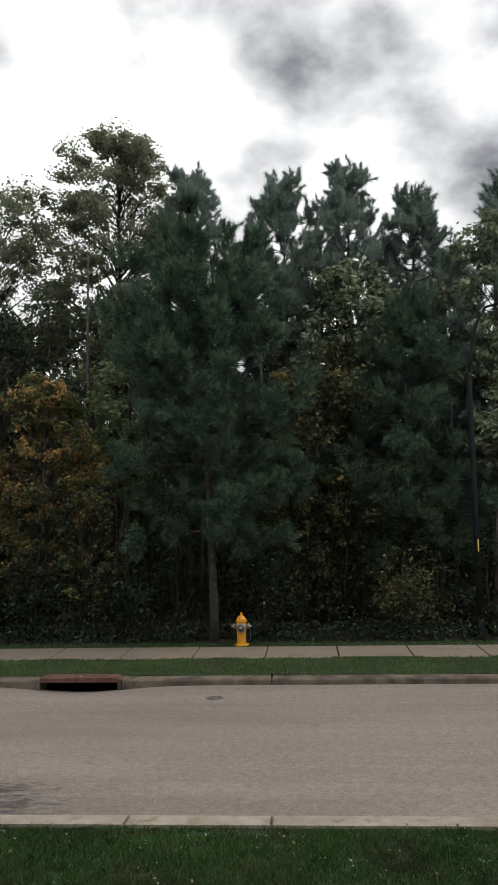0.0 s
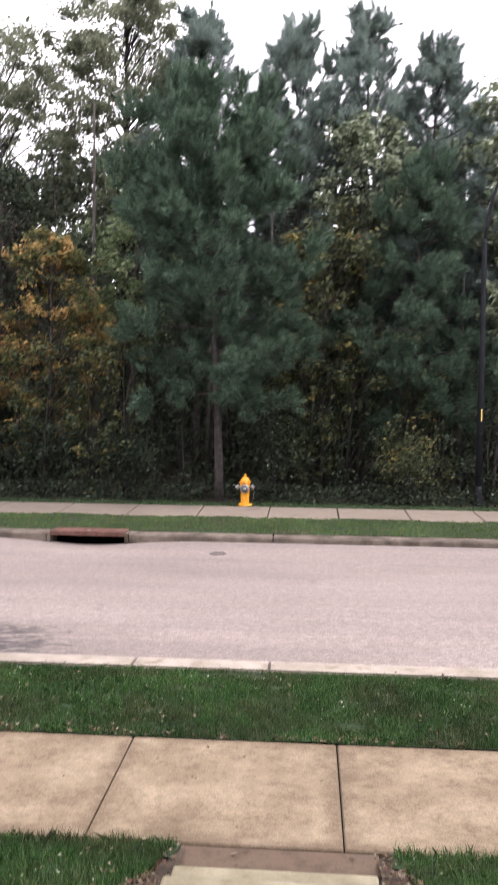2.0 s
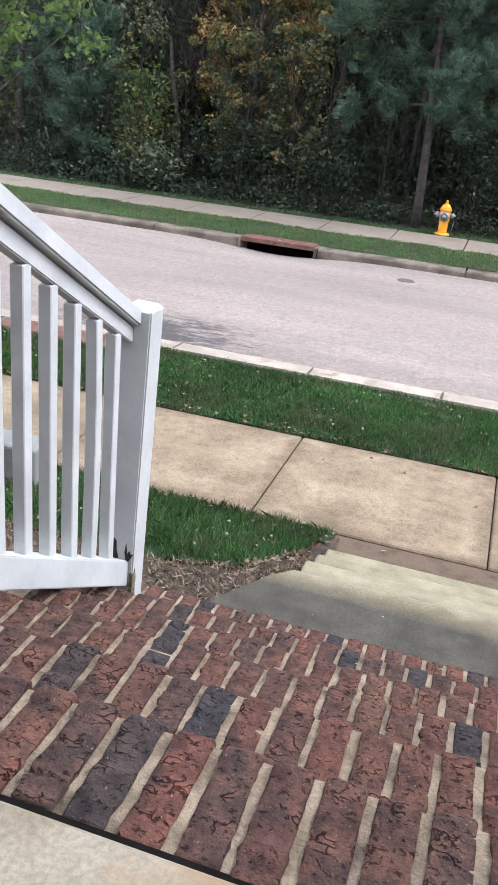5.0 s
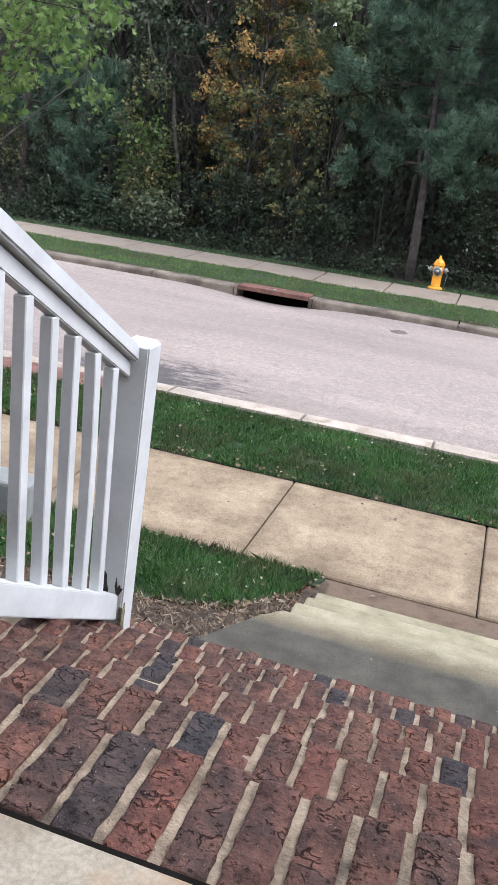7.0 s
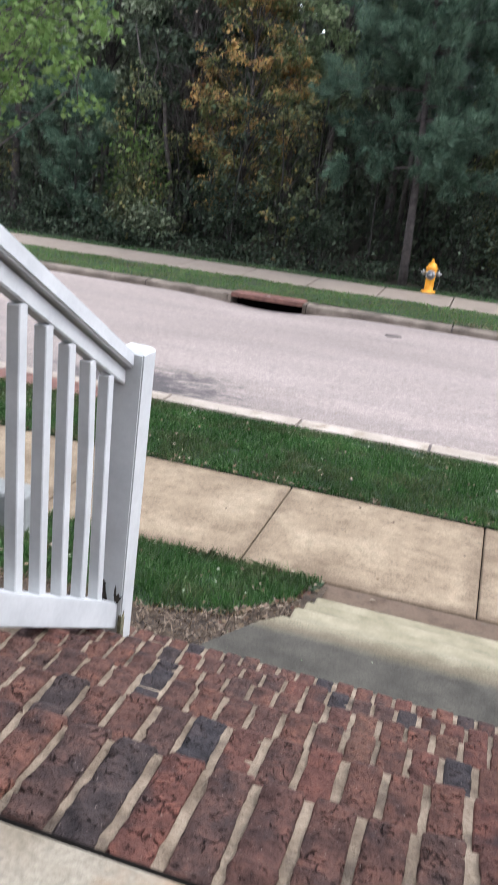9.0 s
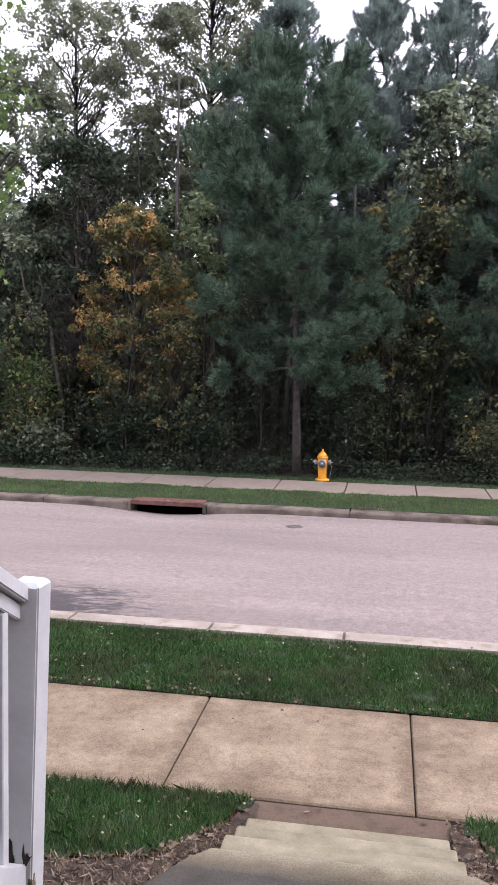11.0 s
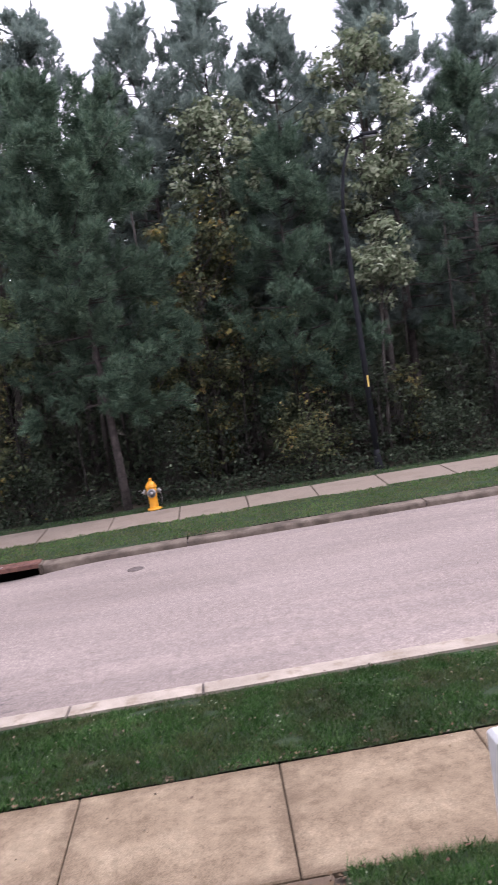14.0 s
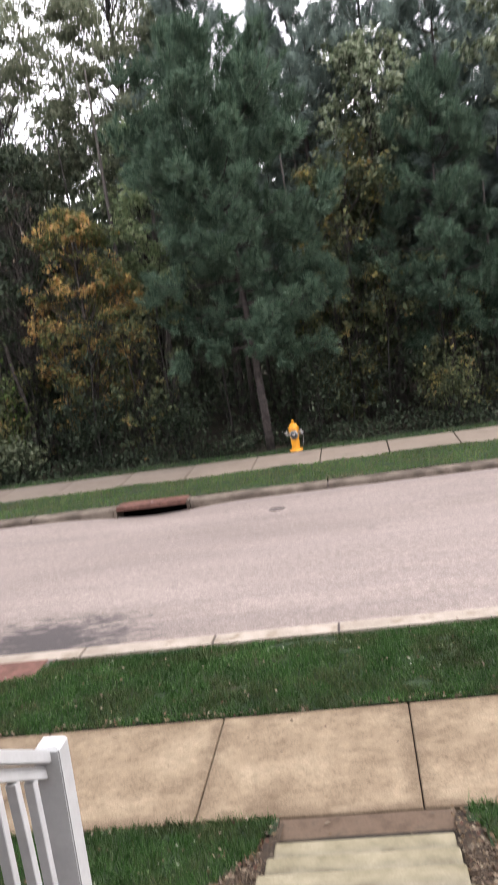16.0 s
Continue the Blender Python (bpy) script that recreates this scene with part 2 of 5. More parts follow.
def mat_step():
    """Grimy concrete treads; nosing shading painted in, pale at the edge, darker behind."""
    m, nt, b = mat_base("edge_shaded_step_concrete", 0.9, 0, 0.2)
    co = nt.nodes.new("ShaderNodeTexCoord")
    sep = nt.nodes.new("ShaderNodeSeparateXYZ")
    nt.links.new(co.outputs["Object"], sep.inputs["Vector"])
    wob = nt.nodes.new("ShaderNodeMath")
    wob.operation = "MULTIPLY_ADD"
    nt.links.new(node_noise(nt, 7, 4), wob.inputs[0])
    wob.inputs[1].default_value = 0.09
    nt.links.new(sep.outputs["Y"], wob.inputs[2])
    unit = nt.nodes.new("ShaderNodeMath")
    unit.operation = "MULTIPLY_ADD"
    nt.links.new(wob.outputs[0], unit.inputs[0])
    unit.inputs[1].default_value = 1 / 0.347
    unit.inputs[2].default_value = -(0.20 + 0.045) / 0.347 + 6
    fr = nt.nodes.new("ShaderNodeMath")
    fr.operation = "FRACT"
    nt.links.new(unit.outputs[0], fr.inputs[0])
    # repeats per tread: painted edge shading, 1 at the pale nosing, 0 behind
    worn = node_ramp(nt, fr.outputs[0], [(0.62, (0, 0, 0)), (0.80, (1, 1, 1))])
    dirty = node_ramp(nt, node_noise(nt, 6, 5), [(0.35, (0.135, 0.120, 0.08)), (0.65, (0.225, 0.203, 0.143))])
    clean = node_ramp(nt, node_noise(nt, 5, 5), [(0.35, (0.165, 0.146, 0.092)), (0.65, (0.270, 0.243, 0.165))])
    col = node_mix(nt, worn, dirty, clean)
    grain = node_noise(nt, 100, 3, 0.7)
    col = node_mix(nt, 0.45, col, node_ramp(nt, grain, [(0.3, (0.65, 0.65, 0.65)), (0.7, (1.2, 1.2, 1.2))]), "MULTIPLY")
    nt.links.new(col, b.inputs["Base Color"])
    node_bump(nt, b, grain, 0.3, 0.006)
    return m


def mat_brick(name, tones):
    """Rough-faced clay: blotched tone, broken ragged cracks across the face, small pits and pale grit."""
    m, nt, b = mat_base(name, 0.92, 0, 0.15)
    info = nt.nodes.new("ShaderNodeObjectInfo")
    tone = node_ramp(nt, info.outputs["Random"], tones)
    geo = nt.nodes.new("ShaderNodeNewGeometry")
    pos = geo.outputs["Position"]
    blot = node_noise(nt, 24, 6, 0.7, vec=pos)
    col = node_mix(nt, 0.95, tone, node_ramp(nt, blot, [(0.32, (0.42, 0.44, 0.47)), (0.5, (0.95, 0.95, 0.95)), (0.68, (1.65, 1.45, 1.35))]), "MULTIPLY")
    smut = node_ramp(nt, node_noise(nt, 13, 4, 0.65, vec=pos), [(0.50, (0, 0, 0)), (0.66, (0.75, 0.75, 0.75))])
    col = node_mix(nt, smut, col, (0.038, 0.030, 0.029))
    pits = node_ramp(nt, node_noise(nt, 120, 4, 0.7, vec=pos, stretch=(0.7, 1.0, 1.0)), [(0.33, (0.25, 0.24, 0.24)), (0.42, (1, 1, 1))])
    warp = nt.nodes.new("ShaderNodeTexNoise")
    warp.inputs["Scale"].default_value = 38
    warp.inputs["Detail"].default_value = 4
    nt.links.new(pos, warp.inputs["Vector"])
    shift = nt.nodes.new("ShaderNodeVectorMath")
    shift.operation = "MULTIPLY_ADD"
    nt.links.new(warp.outputs["Color"], shift.inputs[0])
    shift.inputs[1].default_value = (0.03, 0.03, 0.03)
    nt.links.new(pos, shift.inputs[2])
    cell = nt.nodes.new("ShaderNodeTexVoronoi")
    cell.feature = "DISTANCE_TO_EDGE"
    cell.inputs["Scale"].default_value = 34
    squash = nt.nodes.new("ShaderNodeMapping")
    squash.inputs["Scale"].default_value = (0.75, 1.35, 1.0)
    nt.links.new(shift.outputs["Vector"], squash.inputs["Vector"])
    nt.links.new(squash.outputs["Vector"], cell.inputs["Vector"])
    cracks = node_ramp(nt, cell.outputs["Distance"], [(0.012, (0.14, 0.13, 0.13)), (0.05, (1, 1, 1))])
    patch = node_ramp(nt, node_noise(nt, 24, 3, vec=pos), [(0.53, (0, 0, 0)), (0.59, (1, 1, 1))])
    rough = node_mix(nt, patch, pits, node_mix(nt, 1.0, pits, cracks, "MULTIPLY"))
    col = node_mix(nt, 0.9, col, rough, "MULTIPLY")
    grit = node_ramp(nt, node_noise(nt, 200, 2, 0.6, vec=pos), [(0.69, (0, 0, 0)), (0.74, (0.6, 0.6, 0.6))])
    col = node_mix(nt, grit, col, (0.34, 0.27, 0.23))
    nt.links.new(col, b.inputs["Base Color"])
    fine = node_noise(nt, 170, 4, 0.7, vec=pos)
    hsum = node_mix(nt, 0.85, node_mix(nt, 0.3, blot, fine), rough, "MULTIPLY")
    node_bump(nt, b, hsum, 1.0, 0.016)
    return m


def mat_paving():
    """Pavement slabs: sun-bleached middles, brown grime along the edges and joints, worn blotches and streaks."""
    m, nt, b = mat_base("tan_concrete", 0.9, 0, 0.25)
    co = nt.nodes.new("ShaderNodeTexCoord")
    sep = nt.nodes.new("ShaderNodeSeparateXYZ")
    nt.links.new(co.outputs["Object"], sep.inputs["Vector"])

    def calc(op, a, c=None):
        n = nt.nodes.new("ShaderNodeMath")
        n.operation = op
        for k, v in enumerate((a, c)):
            if isinstance(v, (int, float)):
                n.inputs[k].default_value = v
            elif v is not None:
                nt.links.new(v, n.inputs[k])
        return n.outputs[0]
    broad = node_noise(nt, 1.7, 6, 0.62)
    col = node_ramp(nt, broad, [(0.28, (0.125, 0.092, 0.058)), (0.52, (0.208, 0.160, 0.105)), (0.74, (0.290, 0.236, 0.160))])
    worn = node_ramp(nt, node_noise(nt, 11, 8, 0.8), [(0.36, (0.66, 0.64, 0.61)), (0.5, (1, 1, 1)), (0.68, (1.22, 1.22, 1.20))])
    col = node_mix(nt, 0.75, col, worn, "MULTIPLY")
    across = calc("ABSOLUTE", calc("SUBTRACT", sep.outputs["Y"], 5.63))
    along = calc("ABSOLUTE", calc("SUBTRACT", calc("FRACT", calc("MULTIPLY", calc("SUBTRACT", sep.outputs["X"], 0.827 - 15.24), 1 / 1.524)), 0.5))
    edge = calc("MAXIMUM", calc("MULTIPLY", across, 1 / 0.70), calc("MULTIPLY", along, 2.0))
    edge = calc("ADD", edge, calc("MULTIPLY", calc("SUBTRACT", node_noise(nt, 4.5, 5, 0.7), 0.5), 0.55))
    grime = node_ramp(nt, edge, [(0.82, (0, 0, 0)), (1.05, (0.6, 0.6, 0.6))])
    col = node_mix(nt, grime, col, (0.098, 0.070, 0.044))
    dots = node_ramp(nt, node_noise(nt, 34, 3, 0.6), [(0.69, (0, 0, 0)), (0.75, (0.55, 0.55, 0.55))])
    col = node_mix(nt, dots, col, (0.075, 0.055, 0.038))
    grain = node_noise(nt, 90, 3, 0.7)
    col = node_mix(nt, 0.85, col, node_ramp(nt, grain, [(0.3, (0.62, 0.62, 0.62)), (0.7, (1.32, 1.32, 1.32))]), "MULTIPLY")
    nt.links.new(col, b.inputs["Base Color"])
    node_bump(nt, b, grain, 0.35, 0.006)
    return m


def mat_road():
    m, nt, b = mat_base("pinkish_worn_asphalt", 0.8, 0, 0.3)
    broad = node_ramp(nt, node_noise(nt, 0.55, 5, 0.6, stretch=(0.35, 1.2, 1)), [(0.32, (0.222, 0.190, 0.168)), (0.68, (0.282, 0.243, 0.216))])
    stone = nt.nodes.new("ShaderNodeTexVoronoi")
    stone.inputs["Scale"].default_value = 55
    co = nt.nodes.new("ShaderNodeTexCoord")
    nt.links.new(co.outputs["Object"], stone.inputs["Vector"])
    agg = node_ramp(nt, stone.outputs["Distance"], [(0.1, (1.3, 1.27, 1.25)), (0.55, (0.72, 0.7, 0.7))])
    col = node_mix(nt, 0.9, broad, agg, "MULTIPLY")
    speck = node_ramp(nt, node_noise(nt, 13, 4, 0.75), [(0.3, (0.72, 0.71, 0.71)), (0.7, (1.26, 1.26, 1.26))])
    col = node_mix(nt, 0.8, col, speck, "MULTIPLY")
    lanes = node_ramp(nt, node_noise(nt, 1.0, 4, 0.6, stretch=(0.06, 2.6, 1)), [(0.36, (0.92, 0.92, 0.93)), (0.6, (1.03, 1.03, 1.02))])
    col = node_mix(nt, 0.9, col, lanes, "MULTIPLY")
    # damp streaks by the near drain, ragged and drawn out along the street
    dist = nt.nodes.new("ShaderNodeVectorMath")
    dist.operation = "DISTANCE"
    mp = nt.nodes.new("ShaderNodeMapping")
    mp.inputs["Scale"].default_value = (0.55, 1.0, 1.0)
    nt.links.new(co.outputs["Object"], mp.inputs["Vector"])
    nt.links.new(mp.outputs["Vector"], dist.inputs[0])
    dist.inputs[1].default_value = (-3.3 * 0.55, 8.98, -0.1)
    add = nt.nodes.new("ShaderNodeMath")
    add.operation = "MULTIPLY_ADD"
    nt.links.new(node_noise(nt, 5.0, 7, 0.72, stretch=(0.8, 2.6, 1)), add.inputs[0])
    add.inputs[1].default_value = 2.6
    nt.links.new(dist.outputs["Value"], add.inputs[2])
    rng = nt.nodes.new("ShaderNodeMapRange")
    nt.links.new(add.outputs[0], rng.inputs["Value"])
    rng.inputs["From Min"].default_value, rng.inputs["From Max"].default_value = 1.62, 2.02
    rng.inputs["To Min"].default_value, rng.inputs["To Max"].default_value = 0.95, 0.0
    col = node_mix(nt, rng.outputs["Result"], col, (0.056, 0.050, 0.049))
    spots = node_ramp(nt, node_noise(nt, 2.3, 2, 0.5), [(0.70, (0, 0, 0)), (0.76, (0.45, 0.45, 0.45))])
    col = node_mix(nt, spots, col, (0.12, 0.10, 0.095))
    nt.links.new(col, b.inputs["Base Color"])
    node_bump(nt, b, stone.outputs["Distance"], 0.5, 0.006)
    return m


M_LANDING, M_ROAD, M_STEP, M_PAVING = mat_landing(), mat_road(), mat_step(), mat_paving()
M_BRICK = mat_brick("clay_brick", [(0.0, (0.128, 0.060, 0.046)), (0.3, (0.092, 0.053, 0.043)), (0.55, (0.134, 0.067, 0.049)), (0.8, (0.083, 0.053, 0.045)), (1.0, (0.140, 0.076, 0.054))])
M_BRICK_DARK = mat_brick("charcoal_clay_brick", [(0.0, (0.048, 0.043, 0.045)), (0.6, (0.055, 0.047, 0.046)), (1.0, (0.062, 0.046, 0.042))])
M_GRASS = mat_leaf("grass_blades", [(0.012, 0.045, 0.009), (0.033, 0.098, 0.021), (0.070, 0.152, 0.040), (0.015, 0.055, 0.011), (0.145, 0.215, 0.100), (0.040, 0.106, 0.024)], 0.3, 0.5, 0.8, [(0.045, 0.090, 0.026), (0.095, 0.135, 0.052), (0.020, 0.045, 0.014), (0.150, 0.155, 0.085)], 0.52, 2.0)
M_GRASS_FAR = mat_leaf("far_grass_blades", [(0.052, 0.118, 0.030), (0.085, 0.160, 0.045), (0.120, 0.175, 0.062), (0.170, 0.155, 0.082)], 0.3, 0.5, 0.5, [(0.130, 0.125, 0.060), (0.078, 0.120, 0.039), (0.150, 0.140, 0.070), (0.092, 0.140, 0.046)], 0.60, 1.1)
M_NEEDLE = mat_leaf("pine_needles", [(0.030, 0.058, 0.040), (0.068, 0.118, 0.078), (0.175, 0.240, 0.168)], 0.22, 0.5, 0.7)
# Paler, greyer copy of the needles with haze and glare painted in
M_NEEDLE_HAZED = mat_leaf("hazed_pine_needles", [(0.145, 0.192, 0.172), (0.195, 0.252, 0.225), (0.275, 0.340, 0.295)], 0.5, 0.5, 0.5)
M_OAK = mat_leaf("oak_leaves", [(0.150, 0.172, 0.118), (0.200, 0.222, 0.150), (0.270, 0.285, 0.195)], 0.65)
M_LIGHT = mat_leaf("light_green_leaves", [(0.120, 0.168, 0.086), (0.192, 0.246, 0.130), (0.324, 0.372, 0.216)], 0.55)
M_SILVERY = mat_leaf("pale_green_leaves", [(0.05, 0.068, 0.038), (0.09, 0.11, 0.065), (0.20, 0.22, 0.14)], 0.35)
M_PALE = mat_leaf("whitish_green_leaves", [(0.11, 0.145, 0.082), (0.20, 0.24, 0.15), (0.36, 0.39, 0.28)], 0.4)
M_MAPLE = mat_leaf("maple_leaves", [(0.080, 0.138, 0.036), (0.118, 0.185, 0.054), (0.170, 0.235, 0.08)], 0.45)
M_AUTUMN = mat_leaf("autumn_leaves", [(0.050, 0.073, 0.035), (0.094, 0.119, 0.050), (0.150, 0.163, 0.062), (0.069, 0.088, 0.040), (0.188, 0.144, 0.062)], 0.4, 0.55, 0.7, [(0.36, 0.19, 0.085), (0.46, 0.29, 0.11), (0.20, 0.16, 0.075), (0.52, 0.37, 0.12), (0.31, 0.155, 0.085)], 0.52, 1.5)
M_YELLOWING = mat_leaf("yellowing_leaves", [(0.050, 0.069, 0.037), (0.088, 0.107, 0.055), (0.125, 0.144, 0.069), (0.062, 0.080, 0.044), (0.163, 0.169, 0.088)], 0.4, 0.55, 0.5, [(0.125, 0.125, 0.056), (0.375, 0.306, 0.100), (0.112, 0.112, 0.056), (0.300, 0.194, 0.081)], 0.58, 1.7)
# Leaf colours hold the wood's shade; the pale last one stands for glints
M_SHRUB_SHADED = mat_leaf("shaded_understory_leaves", [(0.017, 0.027, 0.017), (0.032, 0.045, 0.028), (0.050, 0.068, 0.040), (0.025, 0.038, 0.024), (0.100, 0.122, 0.080)], 0.3, 0.5, 0.7)
M_DEEP = mat_leaf("deep_wood_leaves", [(0.058, 0.077, 0.053), (0.086, 0.108, 0.072), (0.132, 0.151, 0.098)], 0.4)
M_FALLEN = mat_leaf("fallen_leaves", [(0.09, 0.058, 0.032), (0.17, 0.125, 0.078), (0.085, 0.042, 0.03), (0.27, 0.225, 0.16), (0.045, 0.033, 0.024), (0.07, 0.05, 0.032)], 0.15)
M_STRAW = mat_leaf("straw_grass", [(0.13, 0.085, 0.045), (0.22, 0.16, 0.08), (0.09, 0.085, 0.035), (0.28, 0.21, 0.12)], 0.2, 0.7)
M_CLOVER = mat_leaf("pale_clover_leaves", [(0.08, 0.14, 0.05), (0.14, 0.20, 0.09), (0.30, 0.33, 0.24), (0.07, 0.12, 0.05)], 0.2)
M_CHIP = mat_leaf("mulch_chips", [(0.040, 0.027, 0.019), (0.11, 0.080, 0.056), (0.23, 0.18, 0.135), (0.020, 0.014, 0.010), (0.15, 0.11, 0.08), (0.035, 0.024, 0.017)], 0.0, 0.9)


# ---- building helpers ----
def box_bm(x0, x1, y0, y1, z0, z1, bevel=0.0, segs=1):
    bm = bmesh.new()
    bmesh.ops.create_cube(bm, size=1.0)
    for v in bm.verts:
        v.co = Vector((x0 if v.co.x < 0 else x1, y0 if v.co.y < 0 else y1, z0 if v.co.z < 0 else z1))
    if bevel:
        bmesh.ops.bevel(bm, geom=bm.edges[:], offset=bevel, segments=segs, affect="EDGES", profile=0.5)
    return bm


def link_bm(name, bm, material, smooth=False):
    me = bpy.data.meshes.new(name)
    bmesh.ops.recalc_face_normals(bm, faces=bm.faces[:])
    bm.to_mesh(me)
    bm.free()
    me.materials.append(material)
    if smooth:
        me.shade_smooth()
    return new(name, me)


def part(name, bm, material, parent, label="", smooth=False):
    ob = link_bm(name, bm, material, smooth)
    ob.parent = parent
    if label:
        ob["label"] = label
    return ob


def empty(name, label, category, at=(0, 0, 0), group="", kind=""):
    ob = new(name)
    ob.empty_display_size = 0.1
    ob.location = at
    return tagged(ob, label, category, group, kind)


def soup(name, v, material, parent=None):
    """One mesh of loose polygons; v is an array of (count, corners, 3)."""
    v = np.asarray(v, dtype=np.float32)
    n, k = v.shape[:2]
    me = bpy.data.meshes.new(name)
    me.vertices.add(n * k)
    me.vertices.foreach_set("co", v.ravel())
    me.loops.add(n * k)
    me.loops.foreach_set("vertex_index", np.arange(n * k, dtype=np.int32))
    me.polygons.add(n)
    me.polygons.foreach_set("loop_start", np.arange(0, n * k, k, dtype=np.int32))
    me.update(calc_edges=True)
    me.validate()
    me.materials.append(material)
    ob = new(name, me)
    ob.parent = parent
    return ob


def mesh_from(name, verts, faces, material, parent=None, smooth=False):
    me = bpy.data.meshes.new(name)
    me.from_pydata([tuple(map(float, p)) for p in verts], [], faces)
    me.update()
    me.materials.append(material)
    if smooth:
        me.shade_smooth()
    ob = new(name, me)
    ob.parent = parent
    return ob


def tube(verts, faces, pts, radii, sides=7):
    """Adds a tapering tube along pts to the lists of verts and faces."""
    base = len(verts)
    pts = [Vector(p) for p in pts]
    for i, p in enumerate(pts):
        d = (pts[min(i + 1, len(pts) - 1)] - pts[max(i - 1, 0)]).normalized()
        a = d.orthogonal().normalized() if abs(d.z) < 0.9 else Vector((1, 0, 0)).cross(d).normalized()
        b = d.cross(a)
        for s in range(sides):
            w = 2 * math.pi * s / sides
            verts.append(p + (a * math.cos(w) + b * math.sin(w)) * radii[i])
    for i in range(len(pts) - 1):
        for s in range(sides):
            q = base + i * sides
            faces.append((q + s, q + (s + 1) % sides, q + sides + (s + 1) % sides, q + sides + s))
    faces.append(tuple(base + s for s in range(sides))[::-1])
    faces.append(tuple(base + (len(pts) - 1) * sides + s for s in range(sides)))


def lathe(profile, sides=20):
    """A turned bmesh from (radius, z) pairs."""
    bm = bmesh.new()
    rings = []
    for r, z in profile:
        rings.append([bm.verts.new((r * math.cos(2 * math.pi * s / sides), r * math.sin(2 * math.pi * s / sides), z)) for s in range(sides)])
    for a, b in zip(rings, rings[1:]):
        for s in range(sides):
            bm.faces.new((a[s], a[(s + 1) % sides], b[(s + 1) % sides], b[s]))
    bm.faces.new(rings[0][::-1])
    bm.faces.new(rings[-1])
    return bm


def strip(name, profile, x0, x1, material, nx=1, parent=None, kind="structure", wave=0.0):
    """A sheet or solid from a profile of (y, z) drawn out along x."""
    xs = np.linspace(x0, x1, nx + 1)
    verts = [(x, y, z + (wave * noise.noise((x * 0.8, y * 0.8, 1.7)) if wave else 0)) for x in xs for y, z in profile]
    k = len(profile)
    faces = [(i * k + j, (i + 1) * k + j, (i + 1) * k + j + 1, i * k + j + 1) for i in range(nx) for j in range(k - 1)]
    ob = mesh_from(name, verts, faces, material, parent)
    if kind and not parent:
        ob["kind"] = kind
    return ob


def prism(x0, x1, profile, bevel=0.0):
    """A closed solid from a (y, z) outline drawn out along x."""
    bm = bmesh.new()
    a = [bm.verts.new((x0, y, z)) for y, z in profile]
    b = [bm.verts.new((x1, y, z)) for y, z in profile]
    bm.faces.new(a)
    bm.faces.new(b[::-1])
    k = len(profile)
    for i in range(k):
        bm.faces.new((a[i], b[i], b[(i + 1) % k], a[(i + 1) % k]))
    if bevel:
        bmesh.ops.bevel(bm, geom=bm.edges[:], offset=bevel, segments=1, affect="EDGES")
    return bm


# ---- the lie of the land ----
def yard_z(x, y):
    """Height of the front yard, which falls from the house to the pavement."""
    z = float(np.interp(y, [-40, 1.0, 2.8, 3.35, 3.7, 4.4, 4.93], [0.9, 0.75, 0.54, 0.38, 0.29, 0.12, -0.01]))
    return z + 0.012 * noise.noise((x * 2.1, y * 2.1, 0.3))


def road_z(x, y):
    z = -0.15 + 0.07 * max(0.0, 1 - ((y - 11.9) / 3.6) ** 2) + 0.03 * max(0.0, (y - 13.5) / 2)
    for dx, dy in ((-3.5, 15.45), (-3.6, 8.3)):
        z -= 0.12 * math.exp(-((x - dx) / 1.1) ** 2 - ((y - dy) / 0.7) ** 2)
    return z


FAR = 900.0
ground = strip("ground", [(-FAR, 0.9), (-40, 0.88), (1.0, 0.72), (2.9, 0.44), (3.7, 0.26), (4.4, 0.09), (4.93, -0.08), (6.3, -0.08), (8.1, -0.06), (8.35, -0.42), (15.5, -0.62), (16.1, -0.62), (16.14, -0.06), (17.6, -0.03), (19.2, 0.0), (20.5, 0.05), (26, 0.2), (45, 0.7), (FAR, 3.0)], -FAR, FAR, M_LITTER, 12)
tagged(ground, "dark soil and leaf litter under the yard, street and wood", "ground")

road_ys = list(np.linspace(8.30, 15.55, 26))
road_xs = sorted(set([round(v, 2) for v in np.linspace(-9, 3, 49)] + [-400, -120, -40, -20, -12, 6, 12, 24, 50, 120, 400]))
road = mesh_from("road", [(x, y, road_z(x, y)) for x in road_xs for y in road_ys], [(i * 26 + j, (i + 1) * 26 + j, (i + 1) * 26 + j + 1, i * 26 + j + 1) for i in range(len(road_xs) - 1) for j in range(25)], M_ROAD, smooth=True)
tagged(road, "worn pinkish-grey asphalt street with a damp dark patch", "road", kind="structure")


# ---- pavements, kerbs ----
def slabs(parent, xs, y0, y1, z0, z1, material, gap, thick=0.10):
    """Concrete slabs between the joints xs, rising from z0 at y0 to z1 at y1."""
    for a, b in zip(xs, xs[1:]):
        bm = prism(a + gap / 2, b - gap / 2, [(y0, z0 - thick), (y0, z0), (y1, z1), (y1, z1 - thick)], 0.010)
        part("slab", bm, material, parent)


near_walk = empty("pavement_near", "stained tan concrete pavement slabs beside the lawn", "pavement", kind="structure")
slabs(near_walk, [0.827 + 1.524 * k for k in range(-9, 9)], 4.93, 6.33, 0.0, 0.02, M_PAVING, 0.009)
part("bed", box_bm(-13, 13, 4.94, 6.32, -0.2, -0.03), M_SOIL, near_walk)
far_walk = empty("pavement_far", "pale concrete pavement along the edge of the wood", "pavement", kind="structure")
slabs(far_walk, [-1.79 + 1.52 * k for k in range(-18, 16)], 17.62, 19.12, 0.02, 0.06, M_PAVING_FAR, 0.025)
part("bed", box_bm(-29, 24, 17.65, 19.1, -0.2, -0.02), M_SOIL, far_walk)


